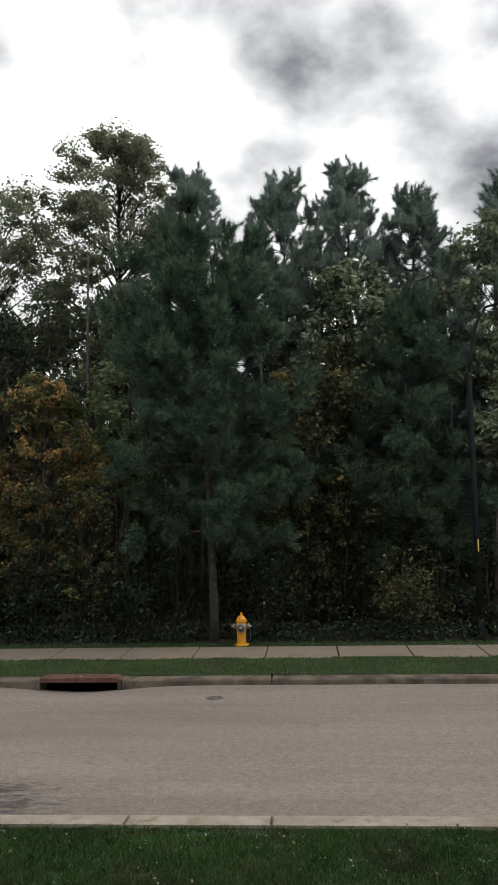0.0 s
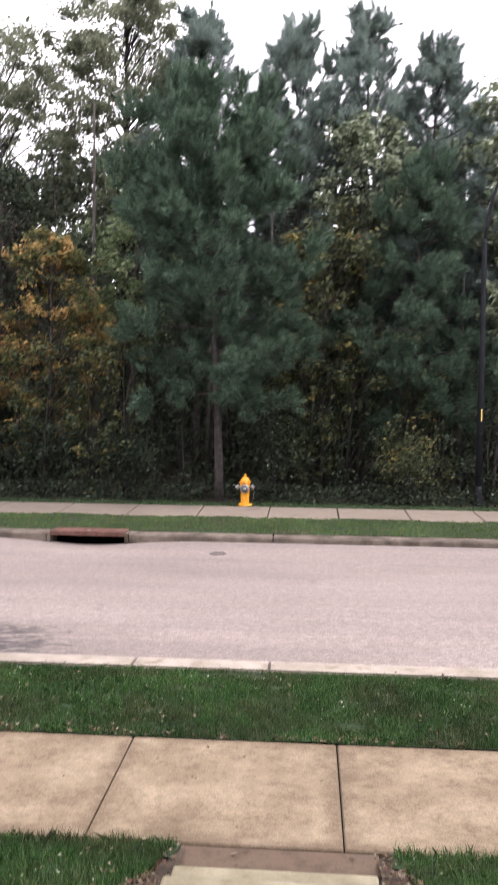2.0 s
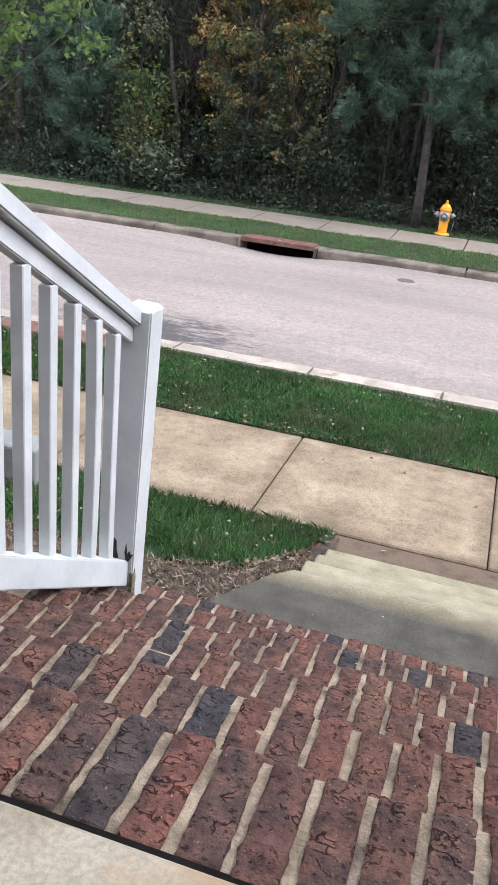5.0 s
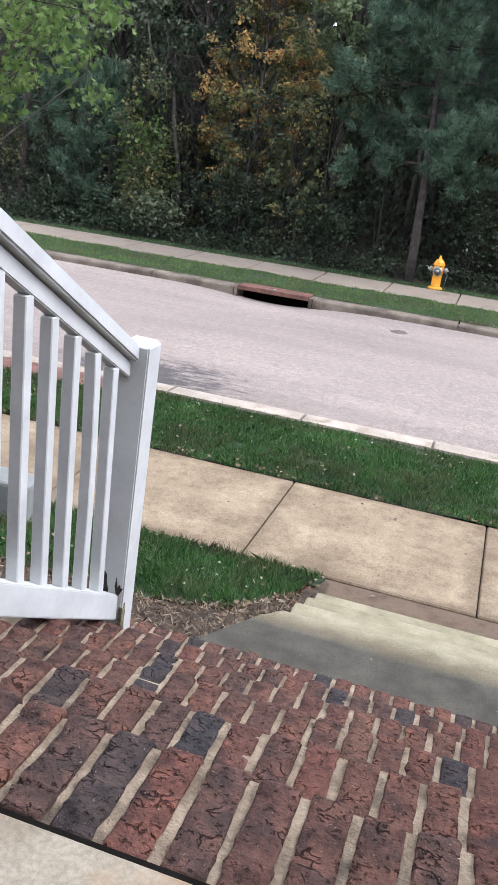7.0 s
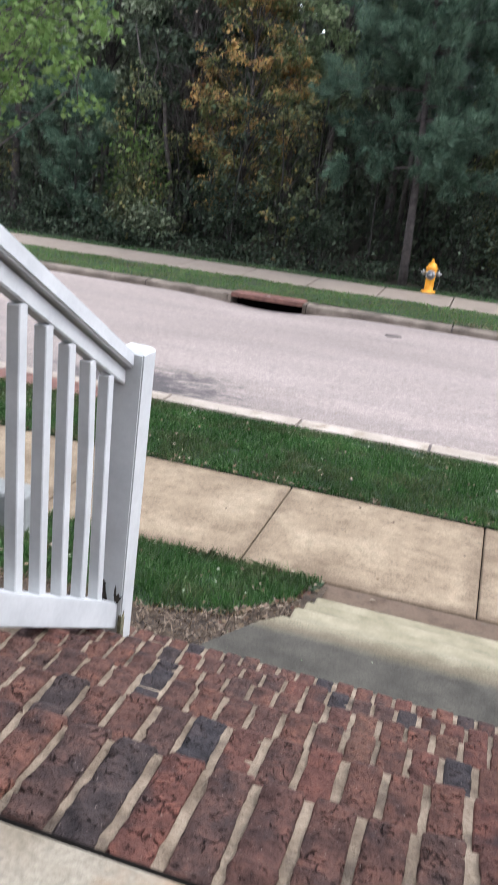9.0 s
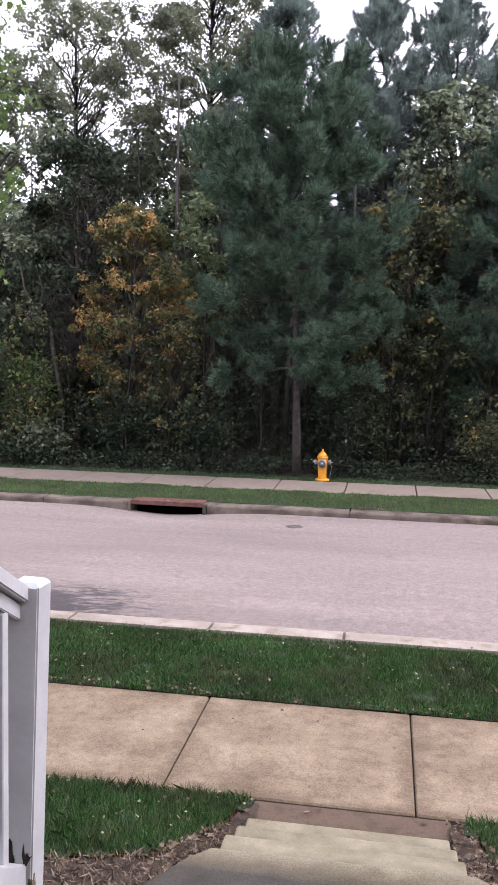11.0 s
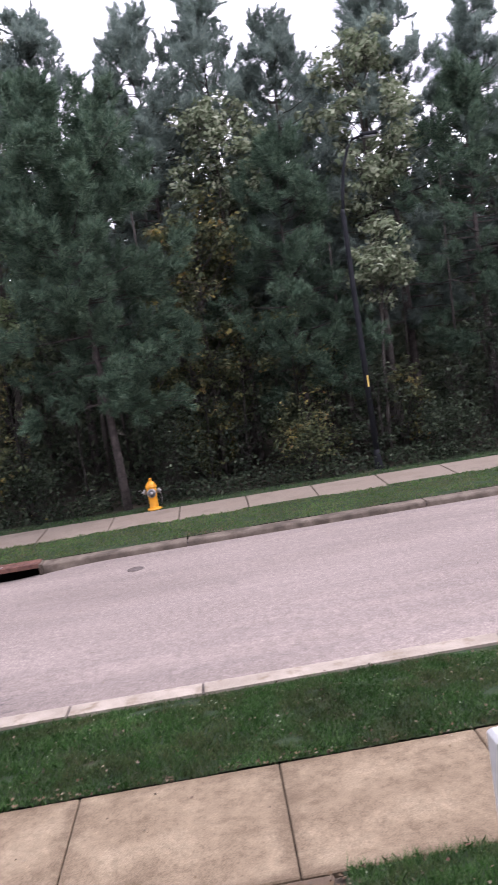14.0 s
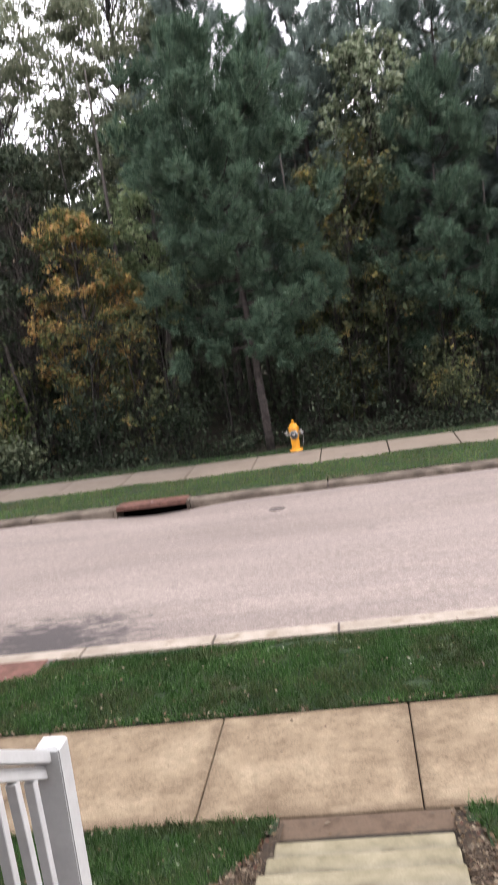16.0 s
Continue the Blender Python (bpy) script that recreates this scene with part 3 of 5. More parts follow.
def kerb(parent, xs, back, face, top, foot, material, gap=0.02):
    """Kerb stones with a rounded road edge; face is the side towards the road."""
    s = 1 if face > back else -1
    prof = [(back, foot), (back, top)]
    for i in range(5):
        a = math.pi / 2 * i / 4
        prof.append((face - s * 0.05 + s * 0.05 * math.sin(a), top - 0.05 + 0.05 * math.cos(a) - 0.006))
    prof.append((face + s * 0.025, foot))
    for a, b in zip(xs, xs[1:]):
        if b - a < 0.1:
            continue
        part("kerb_stone", prism(a + gap / 2, b - gap / 2, prof), material, parent, smooth=False)


kerb_near = empty("kerb_near", "light concrete kerb with mortar joints beside the lawn strip", "kerb", kind="structure")
kerb(kerb_near, [-24, -18, -12, -6.2, -2.55, -1.09, 0.24, 3.25, 6.3, 9.3, 15, 21], 8.06, 8.37, -0.015, -0.4, M_KERB, 0.03)
part("joint_bed", box_bm(-24, 21, 8.09, 8.34, -0.4, -0.04), M_IRON, kerb_near)
kerb_far = empty("kerb_far", "dirty grey concrete kerb with a drain inlet in it", "kerb", kind="structure")
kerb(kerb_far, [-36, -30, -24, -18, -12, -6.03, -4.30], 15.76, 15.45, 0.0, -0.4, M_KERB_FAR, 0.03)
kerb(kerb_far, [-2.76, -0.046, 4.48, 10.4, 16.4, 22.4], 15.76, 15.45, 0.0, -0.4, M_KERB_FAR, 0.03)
part("joint_bed", box_bm(-36, -4.32, 15.48, 15.74, -0.4, -0.04), M_IRON, kerb_far)
part("joint_bed", box_bm(-2.74, 22, 15.48, 15.74, -0.4, -0.04), M_IRON, kerb_far)


def drain_inlet():
    d = empty("storm_drain", "rust-red iron storm drain inlet with a dark open mouth", "storm drain", (-3.53, 15.6, -0.2))
    q = Matrix.Translation((3.53, -15.6, 0.2))

    def put(name, bm, m, label="", under=None):
        bm.transform(q)
        return part(name, bm, m, under or d, label)
    cover = put("cover", box_bm(-4.24, -2.82, 15.47, 15.86, -0.02, 0.025, 0.010), M_RUST, "rust-red iron cover plate")
    put("lintel", box_bm(-4.24, -2.82, 15.43, 15.48, -0.060, 0.026, 0.008), M_RUST)
    # chamber panels are coloured black to deepen the shade in the mouth
    put("chamber_wall", box_bm(-4.30, -2.76, 16.00, 16.06, -0.6, -0.025), M_DARK, "back of the chamber, coloured black for its shade")
    put("chamber_roof", box_bm(-4.30, -2.76, 15.485, 16.0, -0.06, -0.024), M_DARK)
    put("chamber_floor", box_bm(-4.30, -2.76, 15.44, 16.0, -0.6, -0.5), M_DARK)
    for a in (-4.30, -2.80):
        put("chamber_side", box_bm(a, a + 0.04, 15.50, 16.0, -0.5, -0.06), M_DARK)
    mark = lathe([(0.035, 0.024), (0.035, 0.029), (0.02, 0.031)], 12)
    mark.transform(Matrix.Translation((-3.53, 15.58, 0.0)))
    put("marker", mark, M_SILVER, "small pale round marker", cover)
    for a in (-4.30, -2.82):
        put("cheek", box_bm(a, a + 0.06, 15.42, 15.9, -0.5, 0.0, 0.006), M_KERB_FAR)
    return d


drain_inlet()
near_drain = empty("drain_cover", "flat rust-red iron drain cover behind the near kerb", "drain cover", (-3.6, 7.85, 0))
part("plate", box_bm(-0.85, 0.72, -0.30, 0.19, -0.10, 0.006, 0.008), M_RUST, near_drain)
part("frame", box_bm(-0.93, 0.80, -0.36, 0.195, -0.10, -0.004, 0.006), M_IRON, near_drain)

valve = empty("valve_cover", "small round iron valve cover set in the street", "manhole cover", (-0.93, 14.2, road_z(-0.93, 14.2)))
part("rim", lathe([(0.145, -0.03), (0.15, 0.006), (0.125, 0.009), (0.12, 0.0)], 24), M_IRON, valve)
part("lid", lathe([(0.115, -0.03), (0.117, 0.004), (0.09, 0.007), (0.03, 0.007)], 24), M_IRON, valve)


# ---- brick steps, porch, concrete steps ----
NOSE_Y, NOSE_Z, GOING, RISE, TREADS = 1.139, 1.696, 0.320, 0.181, 6
STEP_X0, STEP_X1 = -0.60, 1.52
porch = link_bm("porch_slab", box_bm(-2.6, 3.6, -1.8, 0.922, 1.45, 1.720, 0.012), M_PORCH)
tagged(porch, "pale concrete porch floor slab beside the brick steps", "porch floor", kind="structure")
porch_base = link_bm("porch_base", box_bm(-2.55, 3.55, -1.75, 0.90, 0.3, 1.45), M_KERB)
tagged(porch_base, "plain masonry base under the porch slab", "porch base", kind="structure")
# Wall out of view; kept dark so less light bounces onto the railing post
house = link_bm("wall_house", box_bm(-9, 9, -2.1, -1.8, 0.3, 6.5), M_SIDING)
tagged(house, "plain dark house wall behind the porch", "wall", kind="structure")

# Roof out of view, added to take some sky light off the slab
added_shade_roof = link_bm("added_shade_roof", box_bm(-2.9, 3.9, -1.8, 0.35, 4.6, 4.8), M_SIDING)
tagged(added_shade_roof, "plain flat unseen roof added to shade the slab", "roof", kind="structure")
brick_steps = empty("brick_steps", "red and charcoal brick steps with wide pale mortar joints", "steps", (0.45, 1.0, 0.5))
BS = Matrix.Translation((-0.45, -1.0, -0.5))
core = [(0.91, 0.4), (0.91, NOSE_Z - 0.007), (NOSE_Y - 0.014, NOSE_Z - 0.007)]
for n in range(1, TREADS):
    core += [(NOSE_Y + GOING * (n - 1) - 0.012, NOSE_Z - RISE * n - 0.007), (NOSE_Y + GOING * n - 0.012, NOSE_Z - RISE * n - 0.007)]
core += [(NOSE_Y + GOING * (TREADS - 1) - 0.012, 0.4)]
bm = prism(STEP_X0, STEP_X1, core)
bm.transform(BS)
part("mortar_bed", bm, M_MORTAR, brick_steps, "pale mortar")


bm = box_bm(STEP_X0, STEP_X1, 0.9225, 0.938, 1.5, 1.699)
bm.transform(BS)
part("dirt_joint", bm, M_DARK, brick_steps, "dark open joint against the porch slab")


def brick_mesh(name, sx, sy, sz, seed, material):
    """A worn rough-faced brick: ragged long edges and a rounded nosing."""
    rnd = random.Random(seed)
    b = box_bm(-sx / 2, sx / 2, -sy, 0, -sz, 0)
    bmesh.ops.bevel(b, geom=[e for e in b.edges if all(v.co.y > -0.01 and v.co.z > -0.01 for v in e.verts)], offset=0.014, segments=2, affect="EDGES", profile=0.5)
    bmesh.ops.subdivide_edges(b, edges=[e for e in b.edges if abs(e.verts[0].co.y - e.verts[1].co.y) > sy * 0.5], cuts=13)
    for v in b.verts:
        v.co += Vector((rnd.uniform(-1, 1) * 0.0007, rnd.uniform(-1, 1) * 0.0025, rnd.uniform(-1, 1) * 0.0020))
    bmesh.ops.bevel(b, geom=[e for e in b.edges if len(e.link_faces) == 2 and e.calc_face_angle(0) > 0.9 and max(e.verts[0].co.z, e.verts[1].co.z) > -0.02], offset=0.0040, segments=1, affect="EDGES")
    me = bpy.data.meshes.new(name)
    bmesh.ops.recalc_face_normals(b, faces=b.faces[:])
    b.to_mesh(me)
    b.free()
    me.materials.append(material)
    me.shade_smooth()
    return me


def lay_brick(me, x, y, z, turn=0.0):
    o = new("brick", me)
    o.parent = brick_steps
    o.matrix_basis = BS @ Matrix.Translation((x, y, z)) @ Euler((rnd_b.uniform(-1, 1) * 0.012, rnd_b.uniform(-1, 1) * 0.02, turn + rnd_b.uniform(-1, 1) * 0.012)).to_matrix().to_4x4()


# ---- concrete landing and steps ----
landing = empty("concrete_steps", "weathered concrete landing and four steps with nosings painted paler", "steps", (0.46, 3.2, 0.0))
LQ = Matrix.Translation((-0.46, -3.2, 0.0))
bm = bmesh.new()
outline = [(-0.50, 2.68), (1.44, 2.68), (1.125, 3.294), (0.985, 3.40), (-0.062, 3.385), (-0.156, 3.281)]
lo = [bm.verts.new((x, y, 0.2)) for x, y in outline]
hi = [bm.verts.new((x, y, 0.61)) for x, y in outline]
bm.faces.new(lo[::-1])
bm.faces.new(hi)
for i in range(len(outline)):
    bm.faces.new((lo[i], lo[(i + 1) % len(outline)], hi[(i + 1) % len(outline)], hi[i]))
bmesh.ops.bevel(bm, geom=[e for e in bm.edges if e.verts[0].co.z > 0.5 and e.verts[1].co.z > 0.5], offset=0.012, segments=2, affect="EDGES")
landing_top = part("landing", bm, M_LANDING, landing, "grey grimy landing with a pale washed front edge")
landing_top.matrix_basis = LQ
for i in range(1, 4):
    y0, y1, z = 3.20 + 0.347 * (i - 1), 3.40 + 0.347 * i, 0.61 - 0.1525 * i
    bm = box_bm(-0.070 - 0.004 * i, 0.985 - 0.003 * i, y0, y1, -0.1, z, 0.014, 2)
    bm.transform(LQ)
    part("step", bm, M_STEP, landing)
walk_slab = link_bm("entry_walk", box_bm(-0.12, 1.02, 4.30, 4.912, -0.12, -0.004, 0.008), M_WALK)
tagged(walk_slab, "short brown-stained concrete walk between the steps and pavement", "walk", kind="structure")


# ---- white railings ----
def beam(p0, p1, w, h, bevel=0.004):
    """A straight timber in a plane of constant x, with upright ends."""
    bm = bmesh.new()
    vs = [bm.verts.new((p[0] + sx * w / 2, p[1], p[2] + sz * h / 2)) for p in (p0, p1) for sx in (-1, 1) for sz in (-1, 1)]
    for f in ((0, 1, 3, 2), (4, 6, 7, 5), (0, 2, 6, 4), (1, 5, 7, 3), (0, 4, 5, 1), (2, 3, 7, 6)):
        bm.faces.new([vs[i] for i in f])
    if bevel:
        bmesh.ops.bevel(bm, geom=bm.edges[:], offset=bevel, segments=2, affect="EDGES")
    return bm


SLOPE = -RISE / GOING


def railing(x, rotten):
    r = empty("stair_railing", "white painted stair railing" + (" with rotten wood at its post foot" if rotten else " beside the brick steps"), "railing", (x, 2.558, 0.808), group="stair railings")
    r.scale = (0.95, 0.95, 0.95)
    y_top, y_end = 1.06, 2.66

    def on(y, z_end):
        return (0, y - 2.68, z_end + SLOPE * (y - 2.66) - 0.72)
    part("handrail", beam(on(y_top, 1.812), on(y_end, 1.806), 0.095, 0.055, 0.006), M_WHITE, r)
    part("sub_rail", beam(on(y_top, 1.746), on(y_end, 1.746), 0.042, 0.054), M_WHITE, r)
    part("bottom_rail", beam(on(y_top, 0.868), on(y_end, 0.868), 0.075, 0.105), M_WHITE, r)
    k = 0
    y = 2.525
    while y > 1.15:
        zb, zt = 0.868 + SLOPE * (y - 2.66) + 0.03 - 0.72, 1.738 + SLOPE * (y - 2.66) - 0.02 - 0.72
        bow = 0.012 if k == 1 else 0.0
        bm = box_bm(-0.019, 0.019, y - 2.68 - 0.019, y - 2.68 + 0.019, zb, zt)
        bmesh.ops.subdivide_edges(bm, edges=[e for e in bm.edges if abs(e.verts[0].co.z - e.verts[1].co.z) > 0.3], cuts=5)
        for v in bm.verts:
            v.co.y += bow * math.sin(math.pi * (v.co.z - zb) / (zt - zb))
        bmesh.ops.bevel(bm, geom=[e for e in bm.edges if e.is_manifold and e.calc_face_angle(0) > 1.0], offset=0.003, segments=1, affect="EDGES")
        part("baluster", bm, M_WHITE, r)
        y -= 0.128
        k += 1
    bm = box_bm(-0.05, 0.05, -0.05, 0.05, -0.016, 1.142)
    bmesh.ops.bevel(bm, geom=[e for e in bm.edges if e.verts[0].co.z > 1.0 and e.verts[1].co.z > 1.0], offset=0.014, segments=1, affect="EDGES")
    bmesh.ops.bevel(bm, geom=[e for e in bm.edges if abs(e.verts[0].co.z - e.verts[1].co.z) > 0.5], offset=0.005, segments=2, affect="EDGES")
    post = part("post", bm, M_WHITE, r)
    post.matrix_basis = Euler((radians(0.5), radians(1.6 if rotten else 0.0), 0)).to_matrix().to_4x4()
    if rotten:
        vs, fs = [], []

        def hole(side, rings):
            """A ragged patch: side 'y' lies on the face towards the porch, 'x' on the face over the steps."""
            base, n = len(vs), len(rings)
            for d in (0.0535, 0.040):
                vs.extend([(u, -d, w) if side == "y" else (d, u, w) for u, w in rings])
            fs.append(tuple(range(base, base + n)))
            fs.extend([(base + i, base + (i + 1) % n, base + n + (i + 1) % n, base + n + i) for i in range(n)])
        hole("y", [(-0.050, 0.200), (-0.010, 0.200), (-0.009, 0.232), (-0.016, 0.255), (-0.018, 0.288), (-0.028, 0.302), (-0.037, 0.290), (-0.050, 0.270)])
        rot = mesh_from("rotten_wood", vs, fs, M_ROT, post)
        rot["label"] = "dark rotten wood where the paint has peeled"
        vs, fs = [], []
        hole("y", [(0.016, 0.252), (0.026, 0.205), (0.036, 0.225), (0.048, 0.250), (0.039, 0.248), (0.034, 0.262), (0.026, 0.248), (0.020, 0.290)])
        rot = mesh_from("crack", vs, fs, M_ROT, post)
        rot["label"] = "dark crack in the paint"
        vs, fs = [], []
        hole("x", [(-0.0535, -0.01), (-0.018, -0.01), (-0.020, 0.06), (-0.026, 0.10), (-0.024, 0.145), (-0.033, 0.185), (-0.041, 0.16), (-0.0535, 0.175)])
        wood = mesh_from("bare_wood", vs, fs, M_WOODROT, post)
        wood["label"] = "greenish bare wood where the paint has peeled"
    bm = box_bm(-0.05, 0.05, y_top - 2.68 - 0.10, y_top - 2.68, 1.672 - 0.72, 2.78 - 0.72, 0.006)
    part("upper_post", bm, M_WHITE, r)
    return r


railing(-0.492, True)
railing(1.43, False)

planter = empty("planter", "square black plastic planter box standing on the landing", "planter", (1.28, 3.00, 0.61))
bm = box_bm(-0.16, 0.16, -0.13, 0.13, 0.0, 0.19)
for v in bm.verts:
    if v.co.z < 0.1:
        v.co.x *= 0.92
        v.co.y *= 0.92
bmesh.ops.bevel(bm, geom=bm.edges[:], offset=0.006, segments=1, affect="EDGES")
part("box", bm, M_PLASTIC, planter)
part("rim", box_bm(-0.17, 0.17, -0.14, 0.14, 0.165, 0.195, 0.006), M_PLASTIC, planter)
part("soil", box_bm(-0.15, 0.15, -0.12, 0.12, 0.15, 0.198), M_POTTING, planter, "black potting soil")

pedestal = empty("utility_box", "grey-green plastic utility box standing on the lawn", "utility box", (-2.12, 4.42, yard_z(-2.12, 4.42) - 0.02))
part("body", box_bm(-0.16, 0.21, -0.11, 0.11, 0.0, 0.305, 0.03, 3), M_GREY, pedestal)
part("body", box_bm(-0.44, -0.185, -0.11, 0.11, 0.0, 0.315, 0.03, 3), M_GREY, pedestal)
part("post", box_bm(-0.186, -0.158, -0.05, 0.05, 0.0, 0.345, 0.004), M_BLACK, pedestal, "black stake between the two halves")


# ---- fire hydrant ----
def hydrant(x, y, z):
    h = empty("fire_hydrant", "amber yellow fire hydrant with silver nozzle caps beside the pavement", "fire hydrant", (x, y, z))
    part("base_flange", lathe([(0.165, 0.0), (0.165, 0.035), (0.15, 0.05), (0.12, 0.06)], 24), M_HYDRANT, h, smooth=True)
    part("barrel", lathe([(0.112, 0.04), (0.100, 0.09), (0.100, 0.32), (0.112, 0.34), (0.114, 0.50), (0.106, 0.53)], 24), M_HYDRANT, h, smooth=True)
    part("top_flange", lathe([(0.125, 0.525), (0.132, 0.530), (0.132, 0.560), (0.122, 0.568)], 24), M_HYDRANT, h, smooth=True)
    part("bonnet", lathe([(0.112, 0.562), (0.108, 0.592), (0.092, 0.628), (0.066, 0.656), (0.046, 0.670), (0.040, 0.674)], 24), M_HYDRANT, h, smooth=True)
    part("operating_nut", lathe([(0.042, 0.670), (0.040, 0.686), (0.030, 0.690), (0.027, 0.735), (0.018, 0.744)], 6), M_HYDRANT, h)

    def cap(name, prof, m, rot, at, label="", sides=18, under=None):
        b = lathe(prof, sides)
        b.transform(Matrix.Translation(at) @ Euler(rot).to_matrix().to_4x4())
        return part(name, b, m, under or h, label, smooth=True)
    nozzle = cap("pumper_nozzle", [(0.10, 0.0), (0.10, 0.06), (0.105, 0.065), (0.105, 0.08)], M_SILVER, (radians(90), 0, 0), (0, -0.08, 0.41), "silver nozzle ring")
    cap("pumper_cap", [(0.078, 0.0), (0.078, 0.085), (0.070, 0.092), (0.030, 0.094)], M_CAP, (radians(90), 0, 0), (0, -0.08, 0.41), "dark grey pumper cap", under=nozzle)
    cap("cap_nut", [(0.040, 0.0), (0.040, 0.108), (0.030, 0.116), (0.018, 0.136)], M_SILVER, (radians(90), 0, 0), (0, -0.08, 0.41), "silver cap nut", 8, nozzle)
    for s in (-1, 1):
        hose = cap("hose_cap", [(0.05, 0.0), (0.05, 0.05), (0.062, 0.055), (0.062, 0.095), (0.045, 0.105), (0.02, 0.11), (0.02, 0.14)], M_SILVER, (0, s * radians(90), 0), (s * 0.09, 0, 0.435), "silver hose cap")
    for k in range(8):
        a = math.pi * 2 * (k + 0.5) / 8
        b = lathe([(0.012, 0.553), (0.012, 0.580)], 6)
        b.transform(Matrix.Translation((0.119 * math.cos(a), 0.119 * math.sin(a), 0)))
        part("bolt", b, M_HYDRANT, h)
    vs, fs = [], []
    tube(vs, fs, [(0.19, -0.02, 0.41), (0.215, -0.03, 0.33), (0.20, -0.05, 0.21), (0.185, -0.05, 0.12)], [0.005] * 4, 5)
    mesh_from("chain", vs, fs, M_SILVER, hose)["label"] = "thin silver cap chain"
    vs, fs = [], []
    tube(vs, fs, [(-0.19, 0.0, 0.455), (-0.27, 0.0, 0.49), (-0.29, 0.0, 0.475)], [0.006] * 3, 5)
    mesh_from("cap_hook", vs, fs, M_SILVER, h)
    return h


hydrant(-0.87, 19.36, 0.045)


# ---- street lamp ----
lamp = empty("street_lamp", "tall black steel street lamp with a curved arm before the trees", "street lamp", (4.57, 19.95, 0.04))
part("base_cover", lathe([(0.12, 0.0), (0.12, 0.05), (0.09, 0.3), (0.075, 0.5)], 16), M_BLACK, lamp, smooth=True)
part("pole", lathe([(0.076, 0.3), (0.067, 3.2), (0.058, 6.12), (0.045, 6.22)], 14), M_BLACK, lamp, smooth=True)
vs, fs = [], []
tube(vs, fs, [(0, 0, 6.08), (0.05, 0, 6.55), (0.15, 0, 7.12), (0.31, 0, 7.59), (0.46, 0, 7.78), (0.70, 0, 7.84)], [0.042, 0.04, 0.036, 0.034, 0.032, 0.03], 8)
mesh_from("arm", vs, fs, M_BLACK, lamp, smooth=True)
bm = box_bm(0.66, 1.06, -0.10, 0.10, 7.80, 7.89, 0.035, 2)
head = part("lamp_head", bm, M_BLACK, lamp)
part("lens", box_bm(0.72, 1.0, -0.07, 0.07, 7.785, 7.805), M_GLASS, head, "pale glass lens")
part("tag", box_bm(0.0, 0.03, -0.092, -0.076, 2.02, 2.30), M_TAG, lamp, "narrow yellow tag")


# ---- trees ----
def needle_brushes(rng, base, axis, length, per, needle, width):
    """Bottle brushes of needles: each fans forward round its twig and closes to a soft point."""
    n = len(base)
    p, a, ln = (np.repeat(q, per, 0) for q in (base, axis, length))
    m = n * per
    v = rng.random((m, 1)) ** 0.85
    d = rng.normal(0, 1, (m, 3))
    d -= a * np.sum(d * a, 1, keepdims=True)
    d /= np.linalg.norm(d, axis=1, keepdims=True) + 1e-6
    way = a * (0.30 + 0.85 * v) + d * (1.0 - 0.5 * v) + rng.normal(0, 0.2, (m, 3))
    way /= np.linalg.norm(way, axis=1, keepdims=True) + 1e-6
    side = np.cross(way, d + a * 0.4 + rng.normal(0, 0.25, (m, 3)))
    side /= np.linalg.norm(side, axis=1, keepdims=True) + 1e-6
    root = p + a * ln * v
    tip = root + way * needle * (0.7 + 0.5 * rng.random((m, 1)))
    tip[:, 2] -= 0.015 * rng.random(m)
    return np.stack([root - side * width, root + side * width, tip], 1)


def leaf_quads(rng, centres, size, flat=0.6, stretch=1.5, outward=None):
    n = len(centres)
    nrm = rng.normal(0, 1, (n, 3)) if outward is None else rng.normal(0, 0.55, (n, 3)) + outward
    nrm[:, 2] += flat * 2
    nrm /= np.linalg.norm(nrm, axis=1, keepdims=True)
    a = np.cross(nrm, rng.normal(0, 1, (n, 3)))
    a /= np.linalg.norm(a, axis=1, keepdims=True) + 1e-6
    b = np.cross(nrm, a)
    s = size * (0.6 + 0.8 * rng.random((n, 1)))
    return np.stack([centres - a * s * 0.5 * stretch, centres - b * s * 0.42 + a * s * 0.1, centres + a * s * 0.5 * stretch, centres + b * s * 0.42 + a * s * 0.1], 1)


def lobed_leaves(rng, centres, size, outward):
    """Five-lobed leaves, drooping a little."""
    quads = leaf_quads(rng, centres, size, 0.35, 1.0, outward)
    mid = quads.mean(1, keepdims=True)
    a = (quads[:, 2:3] - quads[:, 0:1]) * 0.5
    b = (quads[:, 3:4] - quads[:, 1:2]) * 0.6
    reach = [1.25, 0.50, 1.10, 0.45, 0.85, 0.30, 0.85, 0.45, 1.10, 0.50]
    turn = [0, 22, 48, 78, 108, 180, 252, 282, 312, 338]
    return np.concatenate([mid + (a * math.cos(radians(w)) + b * math.sin(radians(w))) * r for r, w in zip(reach, turn)], 1)


def sway(rng, x, y, z0, h, bend, steps=9):
    """A gently crooked trunk line."""
    pts = []
    ph = rng.random() * 6
    for i in range(steps):
        u = i / (steps - 1)
        pts.append(Vector((x + bend[0] * u + 0.10 * math.sin(ph + u * 5) * u, y + bend[1] * u + 0.10 * math.cos(ph + u * 4) * u, z0 + h * u)))
    return pts


def at_height(pts, z):
    for a, b in zip(pts, pts[1:]):
        if b.z >= z:
            return a.lerp(b, (z - a.z) / max(1e-6, b.z - a.z))
    return pts[-1]


